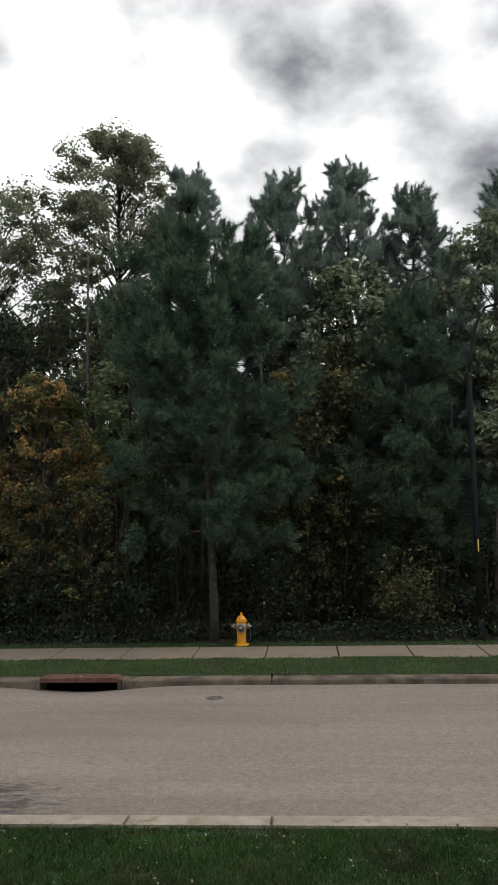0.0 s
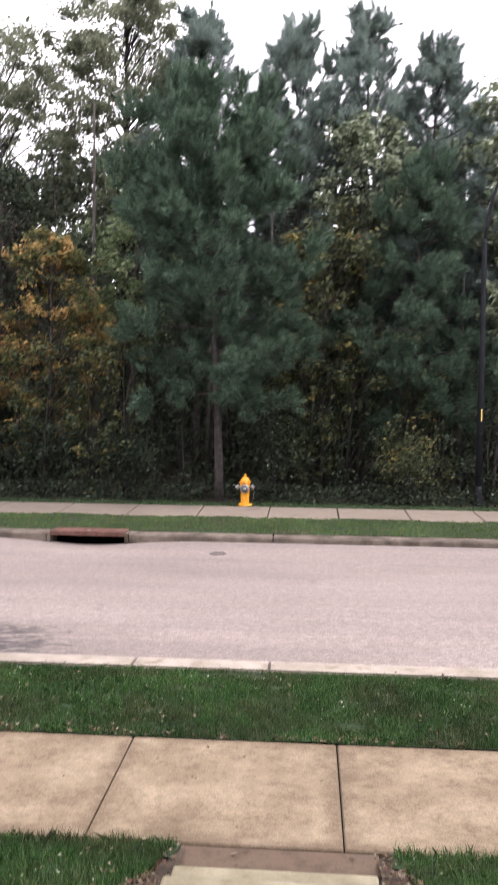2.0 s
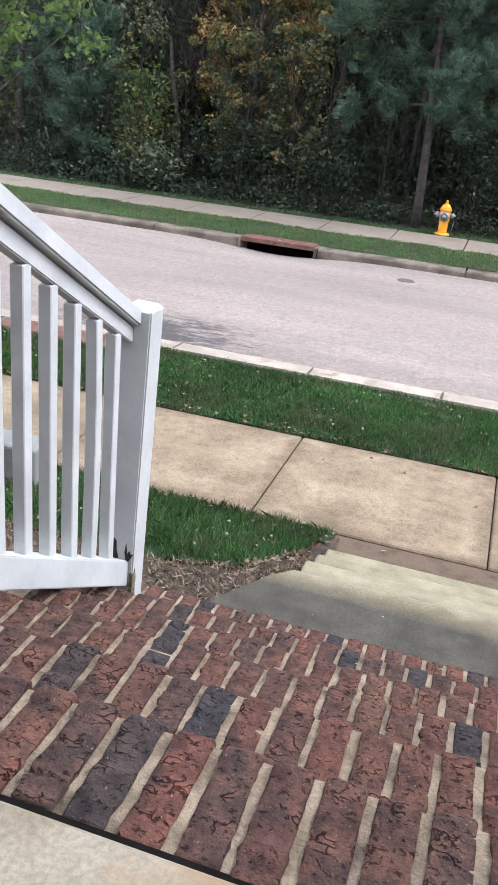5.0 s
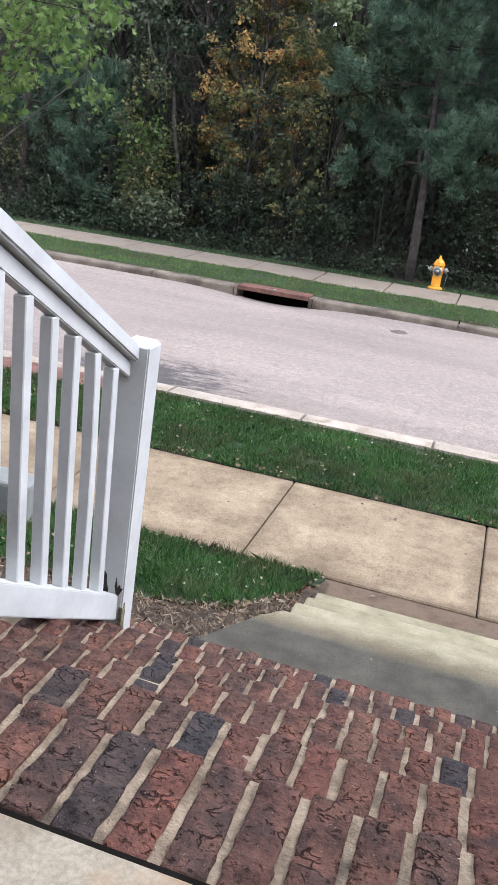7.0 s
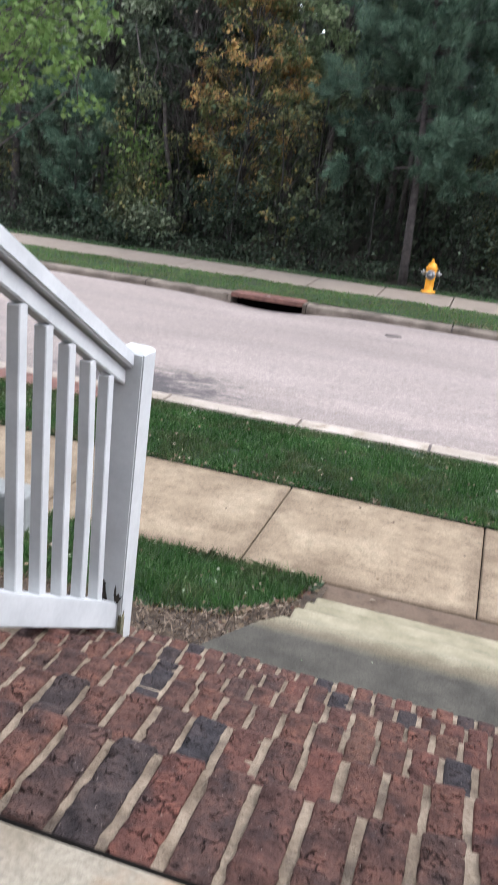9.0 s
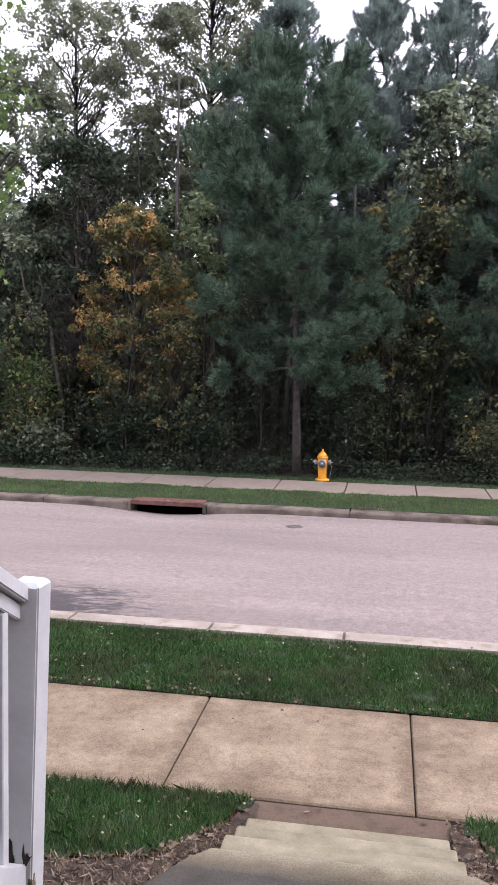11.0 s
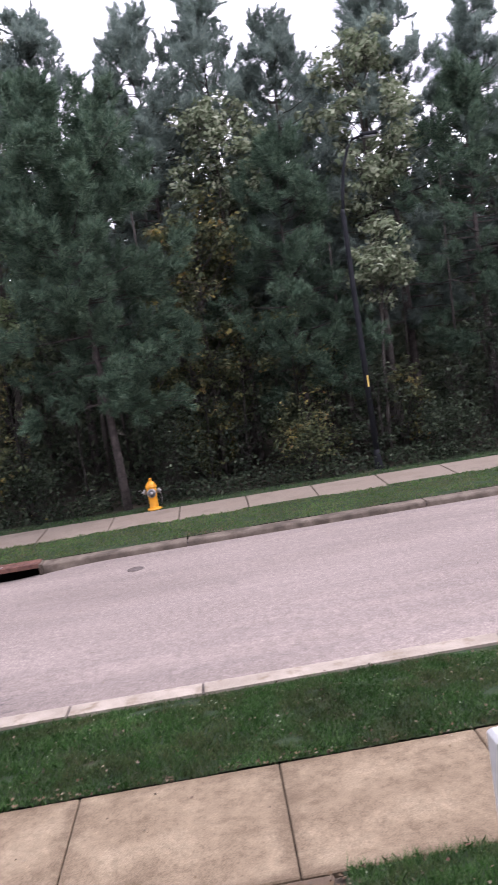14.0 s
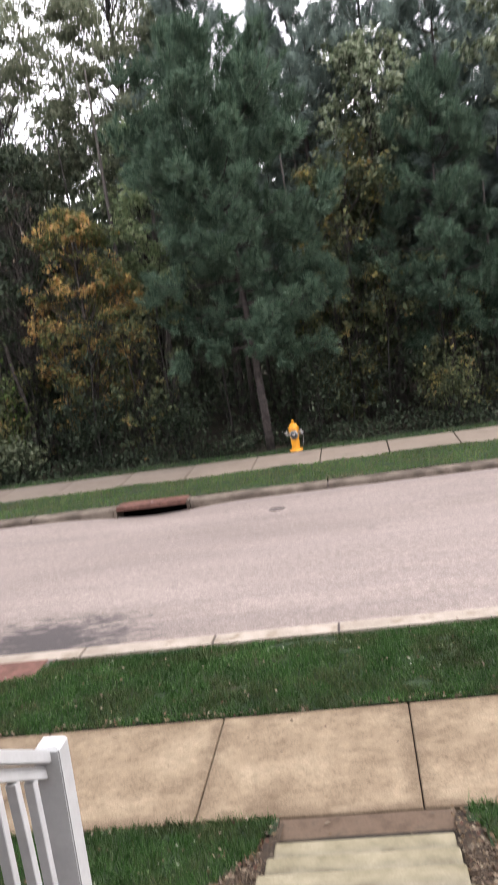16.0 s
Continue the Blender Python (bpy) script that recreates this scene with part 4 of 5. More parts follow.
def pine(x, y, h, base, spread, seed, bend=(0, 0), girth=0.13, tufts=2600, per=14, material=None, label="", blunt=0.5, z0=0.05, low=0.6):
    """A pine: limbs in loose whorls, upswept towards the top, their ends hung with brushes of needles."""
    rng = np.random.default_rng(seed)
    t = empty("pine_tree", label or "tall dark green pine with brushy upswept needles at the wood's edge", "pine tree", (x, y, z0), group="pines of the wood")
    line = sway(rng, 0, 0, 0, h, bend)
    vs, fs = [], []
    tube(vs, fs, line, [girth * (1 - 0.95 * i / 8) ** 1.15 + 0.008 for i in range(9)], 9)
    tufts *= 1.4
    levels = int((h - base) / 0.36)
    limbs, total = [], 0.0
    for k in range(levels + 1):
        u = k / levels
        z = base + (h - base) * u
        wide = min(1.0, low + (1 - low) * u / 0.25) * max(0.20, min(1.0, (1.03 - u) / blunt) ** 0.75)
        for j in range(int((4 if u < 0.6 else 6) + 2 * rng.random())):
            az = rng.random() * 2 * math.pi
            ln = max(0.22, spread * wide * (0.5 + 0.55 * rng.random()))
            rise = -0.22 + 0.25 * u + 0.55 * u * u + 0.30 * rng.random()
            p = at_height(line, z - 0.45 * ln * u)
            out = Vector((math.cos(az), math.sin(az), 0))
            pts = [p + out * ln * q + Vector((0, 0, ln * rise * q * q)) for q in (0, 0.35, 0.7, 1.0)]
            tube(vs, fs, pts, [0.030 * (1 - u) + 0.011, 0.022 * (1 - u) + 0.008, 0.009, 0.005], 4)
            limbs.append((pts, ln, u))
            total += ln + 0.45
    base_p, axes, lens = [], [], []
    for pts, ln, u in limbs:
        # sprays of four brushes that turn upward from one twig, with gaps between the sprays
        for w in range(max(2, round(tufts / 32 * (ln + 0.45) / total))):
            q = 0.97 if w == 0 else 0.15 + 0.82 * rng.random() ** 0.7
            i = min(2, int(q * 3))
            p = pts[i].lerp(pts[i + 1], q * 3 - i)
            off = Vector(rng.normal(0, 1, 3)) * (0.04 + 0.26 * ln * (1.05 - q))
            off.z *= 0.5
            out = (pts[3] - pts[0]).normalized()
            lead = (out * (0.85 - 0.5 * u) + Vector((0, 0, 0.42 + 0.8 * u)) + Vector(rng.normal(0, 0.22, 3))).normalized()
            tube(vs, fs, [p, p + off, p + off + lead * 0.3], [0.008, 0.007, 0.005], 3)
            for b in range(4):
                base_p.append(p + off + Vector(rng.normal(0, 0.085, 3)))
                axes.append((lead + Vector(rng.normal(0, 0.42, 3))).normalized())
                lens.append([(0.24 + 0.10 * u) * (0.6 + 0.8 * rng.random())])
    for i in range(22):
        w = rng.random()
        base_p.append(at_height(line, h * (0.84 + 0.15 * w)) + Vector(rng.normal(0, 0.10, 3)))
        axes.append((Vector((0, 0, 1)) + Vector(rng.normal(0, 0.35, 3))).normalized())
        lens.append([0.4])
    mesh_from("trunk", vs, fs, M_BARK_PINE, t, smooth=True)
    soup("crown", needle_brushes(rng, np.array(base_p), np.array(axes), np.array(lens), per * 8, 0.20, 0.0078 if material is None else 0.0095), material or M_NEEDLE, t)
    return t


def broadleaf(x, y, h, base, spread, seed, material, label, leaves=9000, size=0.12, clumps=70, girth=0.13, bend=(0, 0), bark=None, sparse=0.0, z0=0.05, name="broadleaf_tree", clump_r=0.62, category="tree", group="", lobed=False):
    rng = np.random.default_rng(seed)
    t = empty(name, label, category, (x, y, z0), group=group)
    line = sway(rng, 0, 0, 0, h * 0.93, bend)
    vs, fs = [], []
    tube(vs, fs, line, [girth * (1 - 0.9 * i / 8) ** 0.8 + 0.012 for i in range(9)], 8)
    mid, half = (base + h) / 2, (h - base) / 2
    heads = []
    for k in range(clumps):
        a = rng.random() * 2 * math.pi
        w = rng.uniform(-1, 1)
        r = math.sqrt(max(0.0, 1 - abs(w) ** 2.2)) * (0.35 + 0.65 * math.sqrt(rng.random()))
        c = at_height(line, max(0.3, mid + half * w - 0.4)) * 1.0
        head = Vector((c.x + math.cos(a) * spread * r, c.y + math.sin(a) * spread * r, mid + half * w))
        root = at_height(line, max(base * 0.7, head.z - 0.5 - 0.75 * (Vector((head.x - c.x, head.y - c.y)).length)))
        j = root.lerp(head, 0.5) + Vector(rng.normal(0, 0.12, 3))
        tube(vs, fs, [root, j, head], [0.030 * girth / 0.13, 0.015, 0.005], 4)
        heads.append(head)
    per = leaves // (clumps * 4)
    cen, outs = [], []
    for head in heads:
        thin = 1.0 if rng.random() > sparse else 0.35
        for k in range(4):
            # leaf clusters at the twig ends of each branch
            tip = head + Vector(rng.normal(0, 1, 3) * np.array([0.55, 0.55, 0.38])) * clump_r * 0.8
            tube(vs, fs, [head, tip], [0.008, 0.004], 3)
            n = int(per * (0.5 + rng.random()) * thin)
            d = rng.normal(0, 1, (n, 3))
            d /= np.linalg.norm(d, axis=1, keepdims=True) + 1e-6
            r = clump_r * 0.62 * (0.7 + 0.5 * rng.random())
            cen.append(np.array(tip) + d * np.array([r, r, r * 0.65]) * rng.random((n, 1)) ** 0.55)
            outs.append(d + np.array([0.0, 0.0, -0.5]))
    mesh_from("trunk", vs, fs, bark or M_BARK, t, smooth=True)
    shape = lobed_leaves if lobed else leaf_quads
    soup("crown", shape(rng, np.concatenate(cen), size, outward=np.concatenate(outs)), material, t)
    return t


# pines: position, height, lowest branch, reach
pine(-1.52, 19.85, 9.75, 2.6, 2.5, 11, (-0.38, 0.3), 0.105, 16500, 14, None, "large dark green pine with a bare lower trunk behind the hydrant", 0.26, low=0.82)
pine(3.3, 22.3, 8.4, 2.0, 2.3, 12, (0.2, 0.2), 0.10, 6500, 14, None, "bushy green pine beside the street lamp", 0.6)
# back-row pines take the needle colour that has haze painted in
PALE = M_NEEDLE_HAZED
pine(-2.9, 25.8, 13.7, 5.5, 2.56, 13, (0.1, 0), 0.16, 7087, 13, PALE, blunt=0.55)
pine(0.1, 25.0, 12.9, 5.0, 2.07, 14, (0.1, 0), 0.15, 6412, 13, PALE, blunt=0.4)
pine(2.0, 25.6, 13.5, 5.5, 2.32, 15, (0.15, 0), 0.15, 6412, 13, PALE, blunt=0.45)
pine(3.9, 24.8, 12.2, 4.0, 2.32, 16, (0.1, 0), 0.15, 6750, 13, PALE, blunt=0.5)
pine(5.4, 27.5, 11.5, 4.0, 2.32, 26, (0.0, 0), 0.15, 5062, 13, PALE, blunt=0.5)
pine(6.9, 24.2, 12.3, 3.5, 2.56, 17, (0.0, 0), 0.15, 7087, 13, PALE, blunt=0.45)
pine(8.6, 22.6, 9.6, 2.6, 2.4, 18, (0.1, 0), 0.14, 4600, 13, blunt=0.6)
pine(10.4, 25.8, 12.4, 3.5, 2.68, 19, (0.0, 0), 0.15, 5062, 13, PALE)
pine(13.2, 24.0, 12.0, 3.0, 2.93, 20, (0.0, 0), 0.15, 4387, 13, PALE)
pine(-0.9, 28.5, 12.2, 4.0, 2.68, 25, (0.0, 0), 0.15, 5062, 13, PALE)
pine(-12.8, 21.5, 9.0, 2.6, 2.2, 21, (0.2, 0), 0.13, 3000, 13)
pine(-10.6, 21.4, 3.6, 0.3, 1.1, 22, (0.1, 0), 0.05, 1300, 14, None, "young pine with soft needles at the wood's edge")
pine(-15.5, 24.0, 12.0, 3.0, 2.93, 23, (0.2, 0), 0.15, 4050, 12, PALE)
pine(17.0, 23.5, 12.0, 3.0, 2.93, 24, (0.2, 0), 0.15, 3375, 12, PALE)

G = "broadleaf trees of the wood"
broadleaf(-5.6, 27.0, 15.8, 7.5, 2.25, 31, M_OAK, "tall oak with a clumped open crown above the wood", 58000, 0.078, 140, 0.15, (0.3, 0), M_STEM, 0.2, group=G, clump_r=0.66)
broadleaf(-9.6, 27.0, 14.7, 6.0, 3.0, 32, M_OAK, "dark open-crowned oak showing sky between its limbs", 56000, 0.078, 150, 0.15, (-0.3, 0), M_STEM, 0.2, group=G, clump_r=0.66)
broadleaf(-4.6, 24.2, 9.5, 4.0, 1.5, 33, M_LIGHT, "slender tree with light green yellowing leaves", 10800, 0.095, 60, 0.10, (0.2, 0), None, 0.2, group=G)
broadleaf(-6.5, 22.2, 6.7, 0.9, 1.45, 34, M_AUTUMN, "small tree with orange and yellow autumn leaves", 27000, 0.068, 130, 0.055, (0.3, 0), None, 0.2, group=G, clump_r=0.42)
broadleaf(0.9, 22.9, 7.4, 0.6, 1.5, 35, M_YELLOWING, "thin understory tree with yellowing leaves behind the hydrant", 14400, 0.095, 85, 0.07, (0.2, 0), None, 0.25, group=G)
broadleaf(2.0, 24.0, 10.2, 6.6, 1.2, 36, M_PALE, "pale green broadleaf tree among the pines", 8100, 0.102, 45, 0.10, (0.1, 0), None, 0.1, group=G)
broadleaf(6.0, 23.2, 11.4, 6.5, 1.2, 37, M_PALE, "light green tree crown beside tall pines", 9900, 0.109, 50, 0.10, (0, 0), None, 0.1, group=G)
broadleaf(5.2, 21.4, 6.0, 4.1, 0.62, 38, M_PALE, "small tree with pale glossy leaves behind the street lamp", 3800, 0.095, 30, 0.045, (0.45, 0), None, 0.1, group=G, clump_r=0.4)
broadleaf(-8.4, 23.5, 9.0, 1.5, 1.7, 39, M_SHRUB_SHADED, "grey-green tree with leaves coloured dim for the wood's shade", 12600, 0.095, 80, 0.08, (-0.2, 0), None, 0.2, group=G)
broadleaf(-11.2, 23.8, 12.2, 4.0, 2.0, 40, M_PALE, "leafy green tree at the wood's edge", 14400, 0.102, 80, 0.12, (0, 0), None, 0.15, group=G)
broadleaf(12.0, 22.6, 10.5, 5.0, 1.6, 42, M_LIGHT, "light green tree beside dark pines", 9000, 0.109, 50, 0.10, (0, 0), None, 0.1, group=G)
broadleaf(-5.6, 7.3, 6.8, 2.15, 2.55, 41, M_MAPLE, "street maple with fresh green lobed leaves on the lawn strip", 25000, 0.085, 170, 0.10, (0.1, 0), None, 0.1, name="street_tree", clump_r=0.5, z0=0.0, lobed=True)


broadleaf(-8.1, 22.7, 7.8, 2.4, 1.2, 43, M_FALLEN, "bare twiggy tree with a few withered brown leaves", 900, 0.06, 150, 0.05, (0.15, 0), M_BARK, 0.3, group=G, clump_r=0.6)


def shrub(x, y, h, w, seed, material, label, leaves=1700, size=0.062):
    rng = np.random.default_rng(seed)
    t = empty("shrub", label, "shrub", (x, y, 0.04), group="shrubs along the wood")
    vs, fs = [], []
    cen = []
    for k in range(14):
        a = rng.random() * 6.28
        tip = Vector((math.cos(a) * w * rng.random(), math.sin(a) * w * 0.8 * rng.random(), h * (0.45 + 0.5 * rng.random())))
        tube(vs, fs, [Vector((tip.x * 0.15, tip.y * 0.15, 0)), Vector((tip.x * 0.5, tip.y * 0.5, tip.z * 0.6)), tip], [0.016, 0.011, 0.005], 4)
        n = leaves // 14
        cen.append(np.array(tip) + rng.normal(0, 1, (n, 3)) * np.array([w * 0.32, w * 0.3, h * 0.2]))
    c = np.concatenate(cen)
    c[:, 2] = np.abs(c[:, 2]) + 0.03
    mesh_from("stem", vs, fs, M_STEM, t)
    soup("foliage", leaf_quads(rng, c, size), material, t)
    return t


rs = random.Random(77)
xx = -17.0
k = 0
while xx < 16:
    kind = rs.random()
    m, lab = (M_SHRUB_SHADED, "dark green leafy shrub at the edge of the wood") if kind < 0.66 else ((M_YELLOWING, "shrub with yellowing leaves at the edge of the wood") if kind < 0.86 else (M_LIGHT, "pale green shrub at the edge of the wood"))
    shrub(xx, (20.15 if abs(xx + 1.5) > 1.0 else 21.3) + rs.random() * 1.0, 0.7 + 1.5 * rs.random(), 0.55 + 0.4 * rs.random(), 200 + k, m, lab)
    xx += 2.2 + 1.6 * rs.random()
    k += 1
shrub(-8.0, 20.2, 0.85, 0.75, 401, M_SILVERY, "low shrub with pale dusty leaves beside the pavement", 900, 0.08)
shrub(-9.2, 21.3, 2.9, 0.9, 402, M_MAPLE, "tall shrub with light green and yellow leaves", 1100, 0.085)


for k in range(30):
    xs_ = -17 + 1.08 * k + rs.random() * 0.6
    if abs(xs_ + 1.7) < 0.7:
        continue
    m, lab = ((M_YELLOWING, "thin sapling with yellowing leaves at the wood's edge") if rs.random() < 0.5 else (M_SHRUB_SHADED, "thin dark-leaved sapling at the wood's edge"))
    broadleaf(xs_, 20.5 + 1.6 * rs.random(), 2.2 + 2.6 * rs.random(), 0.25, 0.75, 500 + k, m, lab, 1500, 0.068, 26, 0.018, (0.25 * rs.random(), 0), M_STEM, 0.3, name="sapling", clump_r=0.36, category="sapling", group="saplings along the wood")


def dead_tree():
    t = empty("bare_tree", "crooked grey leafless tree leaning in the wood", "bare tree", (-8.6, 21.9, 0.05))
    vs, fs = [], []
    tube(vs, fs, [(0.35, 0, 0), (0.3, 0, 1.6), (0.05, 0, 2.9), (0.0, 0, 3.5), (-0.35, 0, 4.0), (-0.75, 0, 4.5), (-1.0, 0.1, 5.4)], [0.075, 0.07, 0.06, 0.055, 0.045, 0.035, 0.02], 7)
    mesh_from("trunk", vs, fs, M_BARK, t, smooth=True)
    vs, fs = [], []
    tube(vs, fs, [(-0.35, 0, 4.0), (-0.3, 0.1, 4.6), (-0.5, 0.1, 5.3)], [0.03, 0.022, 0.01], 5)
    mesh_from("limb", vs, fs, M_BARK, t, smooth=True)


dead_tree()


# thin bare stems and the dim depth of the wood
def wood_stems():
    rng = np.random.default_rng(5)
    vs, fs = [], []
    for k in range(170):
        x, y = rng.uniform(-22, 20), rng.uniform(22.6, 33)
        h = rng.uniform(4, 11)
        lean = rng.normal(0, 0.35, 2)
        r = rng.uniform(0.02, 0.10)
        tube(vs, fs, [(x, y, 0), (x + lean[0] * 0.4, y, h * 0.4), (x + lean[0] + 0.1, y + lean[1], h)], [r, r * 0.75, r * 0.25], 6)
    ob = mesh_from("wood_stems", vs, fs, M_BARK, smooth=True)
    return tagged(ob, "slender grey trunks standing in the dim wood", "trees", kind="stuff")


def deep_wood():
    rng = np.random.default_rng(6)
    n = 190000
    x = rng.uniform(-34, 32, n)
    u = rng.random(n)
    y = 24.6 + 12 * u
    top = 8.6 + 1.2 * np.sin(x * 0.55) + 0.9 * np.sin(x * 1.7 + 1) + 2.0 * u
    z = top * rng.random(n) ** 0.85
    clump = np.array([noise.noise((a * 0.5, b * 0.5, c * 0.5)) for a, b, c in zip(x, y, z)])
    keep = (clump > -0.12) | (y > 31)
    c = np.stack([x, y, z], 1)[keep]
    m = 24000
    back = np.stack([rng.uniform(-30, 30, m), rng.uniform(34, 38, m), 9.5 * rng.random(m)], 1)
    ob = soup("deep_wood_foliage", np.concatenate([leaf_quads(rng, c, 0.165, 0.2), leaf_quads(rng, back, 0.38, 0.0)]), M_DEEP)
    return tagged(ob, "dim tangled foliage deep in the wood", "foliage", kind="stuff")


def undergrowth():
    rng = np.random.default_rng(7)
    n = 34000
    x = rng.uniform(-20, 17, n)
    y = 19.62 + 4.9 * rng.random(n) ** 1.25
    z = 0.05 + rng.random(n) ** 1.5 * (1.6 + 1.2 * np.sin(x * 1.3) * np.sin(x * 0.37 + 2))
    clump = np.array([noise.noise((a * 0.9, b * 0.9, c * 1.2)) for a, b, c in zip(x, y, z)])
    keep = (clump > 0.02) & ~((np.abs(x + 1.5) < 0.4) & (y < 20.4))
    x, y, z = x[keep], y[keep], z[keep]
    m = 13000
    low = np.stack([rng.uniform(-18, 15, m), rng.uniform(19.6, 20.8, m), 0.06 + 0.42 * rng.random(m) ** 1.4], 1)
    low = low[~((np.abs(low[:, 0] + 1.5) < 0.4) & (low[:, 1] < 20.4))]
    ob = soup("undergrowth", leaf_quads(rng, np.concatenate([np.stack([x, y, np.abs(z)], 1), low]), 0.062), M_SHRUB_SHADED)
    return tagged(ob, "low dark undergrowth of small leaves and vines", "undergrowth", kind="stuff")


def far_ridge():
    """The rest of the wood far behind, closed in by a dark uneven wall of foliage."""
    xs = np.linspace(-90, 90, 361)
    vs, fs = [], []
    for i, x in enumerate(xs):
        top = 9.0 + 1.6 * noise.noise((x * 0.25, 0, 0)) + 1.3 * noise.noise((x * 1.3, 4, 0)) + 0.9 * noise.noise((x * 3.1, 7, 0))
        for k in range(7):
            u = k / 6
            vs.append((x, 46 + 1.5 * noise.noise((x * 0.6, u * 6, 3)), 0.3 + top * u))
        if i:
            for k in range(6):
                a = (i - 1) * 7 + k
                fs.append((a, a + 7, a + 8, a + 1))
    ob = mesh_from("backdrop", vs, fs, M_FARWOOD, smooth=False)
    return tagged(ob, "dark distant wood closing the view behind the trees", "wood", kind="structure")


wood_stems()
far_ridge()
deep_wood()
undergrowth()


# ---- lawns ----
def in_yard_lawn(x, y):
    """The lawn each side of the concrete steps; mulch lies between it and the brick."""
    if y > 4.93:
        return False
    if x < 0.45:
        edge = np.interp(x, [-9, -1.6, -0.75, -0.42, -0.22, -0.13], [3.6, 3.62, 3.70, 3.90, 4.35, 4.85])
        return y > edge and x < -0.13
    edge = np.interp(x, [1.10, 1.22, 1.5, 2.0, 9], [4.75, 4.2, 3.7, 3.55, 3.5])
    return y > edge and x > 1.10


def turf_sheet(name, label, x0, x1, y0, y1, step, zf, mask):
    xs, ys = np.arange(x0, x1, step), np.arange(y0, y1, step)
    vs, fs, idx = [], [], {}
    for x in xs:
        for y in ys:
            if mask(x + step / 2, y + step / 2):
                q = []
                for a, b in ((x, y), (x + step, y), (x + step, y + step), (x, y + step)):
                    key = (round(a, 3), round(b, 3))
                    if key not in idx:
                        idx[key] = len(vs)
                        vs.append((a, b, zf(a, b)))
                    q.append(idx[key])
                fs.append(tuple(q))
    ob = mesh_from(name, vs, fs, M_TURF, smooth=True)
    return tagged(ob, label, "lawn", kind="structure")


def blades(name, label, rng, n, x0, x1, y0, y1, zf, mask, height, width, material, tri=True):
    x, y = rng.uniform(x0, x1, n), rng.uniform(y0, y1, n)
    keep = np.array([mask(a, b) for a, b in zip(x, y)])
    x, y = x[keep], y[keep]
    z = np.array([zf(a, b) for a, b in zip(x, y)]) - 0.004
    m = len(x)
    tuft = np.array([noise.noise((a * 5, b * 5, 0.0)) for a, b in zip(x, y)])
    h = height * (0.45 + 0.75 * rng.random(m) + 0.5 * tuft)
    h = np.maximum(h, height * 0.25)
    root = np.stack([x, y, z], 1)
    a = rng.random(m) * 2 * math.pi
    side = np.stack([np.cos(a), np.sin(a), np.zeros(m)], 1) * width * (0.7 + 0.6 * rng.random((m, 1)))
    lean = rng.normal(0, 0.44, (m, 2)) * h[:, None]
    midp = root + np.stack([lean[:, 0] * 0.3, lean[:, 1] * 0.3, h * 0.6], 1)
    tip = root + np.stack([lean[:, 0], lean[:, 1], h], 1)
    ob = soup(name, np.stack([root - side, root + side, midp + side * 0.7, tip, midp - side * 0.7], 1), material)
    return tagged(ob, label, "grass", kind="stuff")


def strip_z(x, y):
    return 0.012 + 0.018 * math.sin(max(0, min(1, (y - 6.3) / 1.75)) * math.pi) + 0.008 * noise.noise((x * 2, y * 2, 2.0)) - 0.055 * max(0, (y - 7.5) / 0.55)


def far_z(x, y):
    return 0.004 + 0.012 * noise.noise((x * 1.5, y * 1.5, 4.0)) + 0.016 * max(0, (y - 15.75) / 1.8)


def on_strip(x, y):
    if -4.55 < x < -2.86 and y > 7.53:
        return False
    return 6.345 + 0.035 * noise.noise((x * 6, 0, 0)) + 0.03 * noise.noise((x * 17, 2, 0)) < y < 7.99 + 0.05 * noise.noise((x * 5, 3, 0)) and noise.noise((x * 1.6, y * 3.0, 8.0)) + 0.9 * max(0, y - 7.6) < 0.52


def on_far(x, y):
    if -4.3 < x < -2.75 and y < 15.88:
        return False
    return noise.noise((x * 1.3, y * 2.5, 6.0)) < 0.5


def on_verge(x, y):
    return y < 19.62 + 0.2 * noise.noise((x * 0.9, 0, 5.0))


def verge_z(x, y):
    return 0.05 + 0.03 * (y - 19.1) + 0.02 * noise.noise((x * 1.5, y, 4.0))


rg = np.random.default_rng(9)
turf_sheet("lawn_yard", "front yard lawn base under green blades", -7.0, 7.0, 3.4, 4.93, 0.085, yard_z, in_yard_lawn)
turf_sheet("lawn_strip", "lawn strip base between pavement and kerb", -14, 14, 6.36, 8.06, 0.1, strip_z, lambda x, y: not (-4.53 < x < -2.8 and y > 7.5))
turf_sheet("lawn_far", "grass strip base between the far kerb and pavement", -32, 26, 15.76, 17.63, 0.2, far_z, lambda x, y: not (-4.3 < x < -2.75 and y < 15.88))
turf_sheet("verge_far", "thin grass verge between the far pavement and the wood", -32, 26, 19.12, 19.75, 0.15, verge_z, lambda x, y: True)
blades("grass_yard", "short dense green lawn blades in the front yard", rg, 80000, -4.2, 3.4, 3.4, 4.96, yard_z, in_yard_lawn, 0.068, 0.0019, M_GRASS)
blades("grass_strip", "green lawn blades on the strip beside the kerb", rg, 150000, -6.5, 6.0, 6.3, 8.08, strip_z, on_strip, 0.050, 0.0029, M_GRASS)
blades("grass_strip_side", "green lawn blades further along the strip", rg, 12000, 6.0, 12.0, 6.3, 8.08, strip_z, on_strip, 0.065, 0.007, M_GRASS)
blades("grass_far", "short green grass beside the far kerb", rg, 42000, -18, 15, 15.74, 17.66, far_z, on_far, 0.045, 0.0070, M_GRASS_FAR)
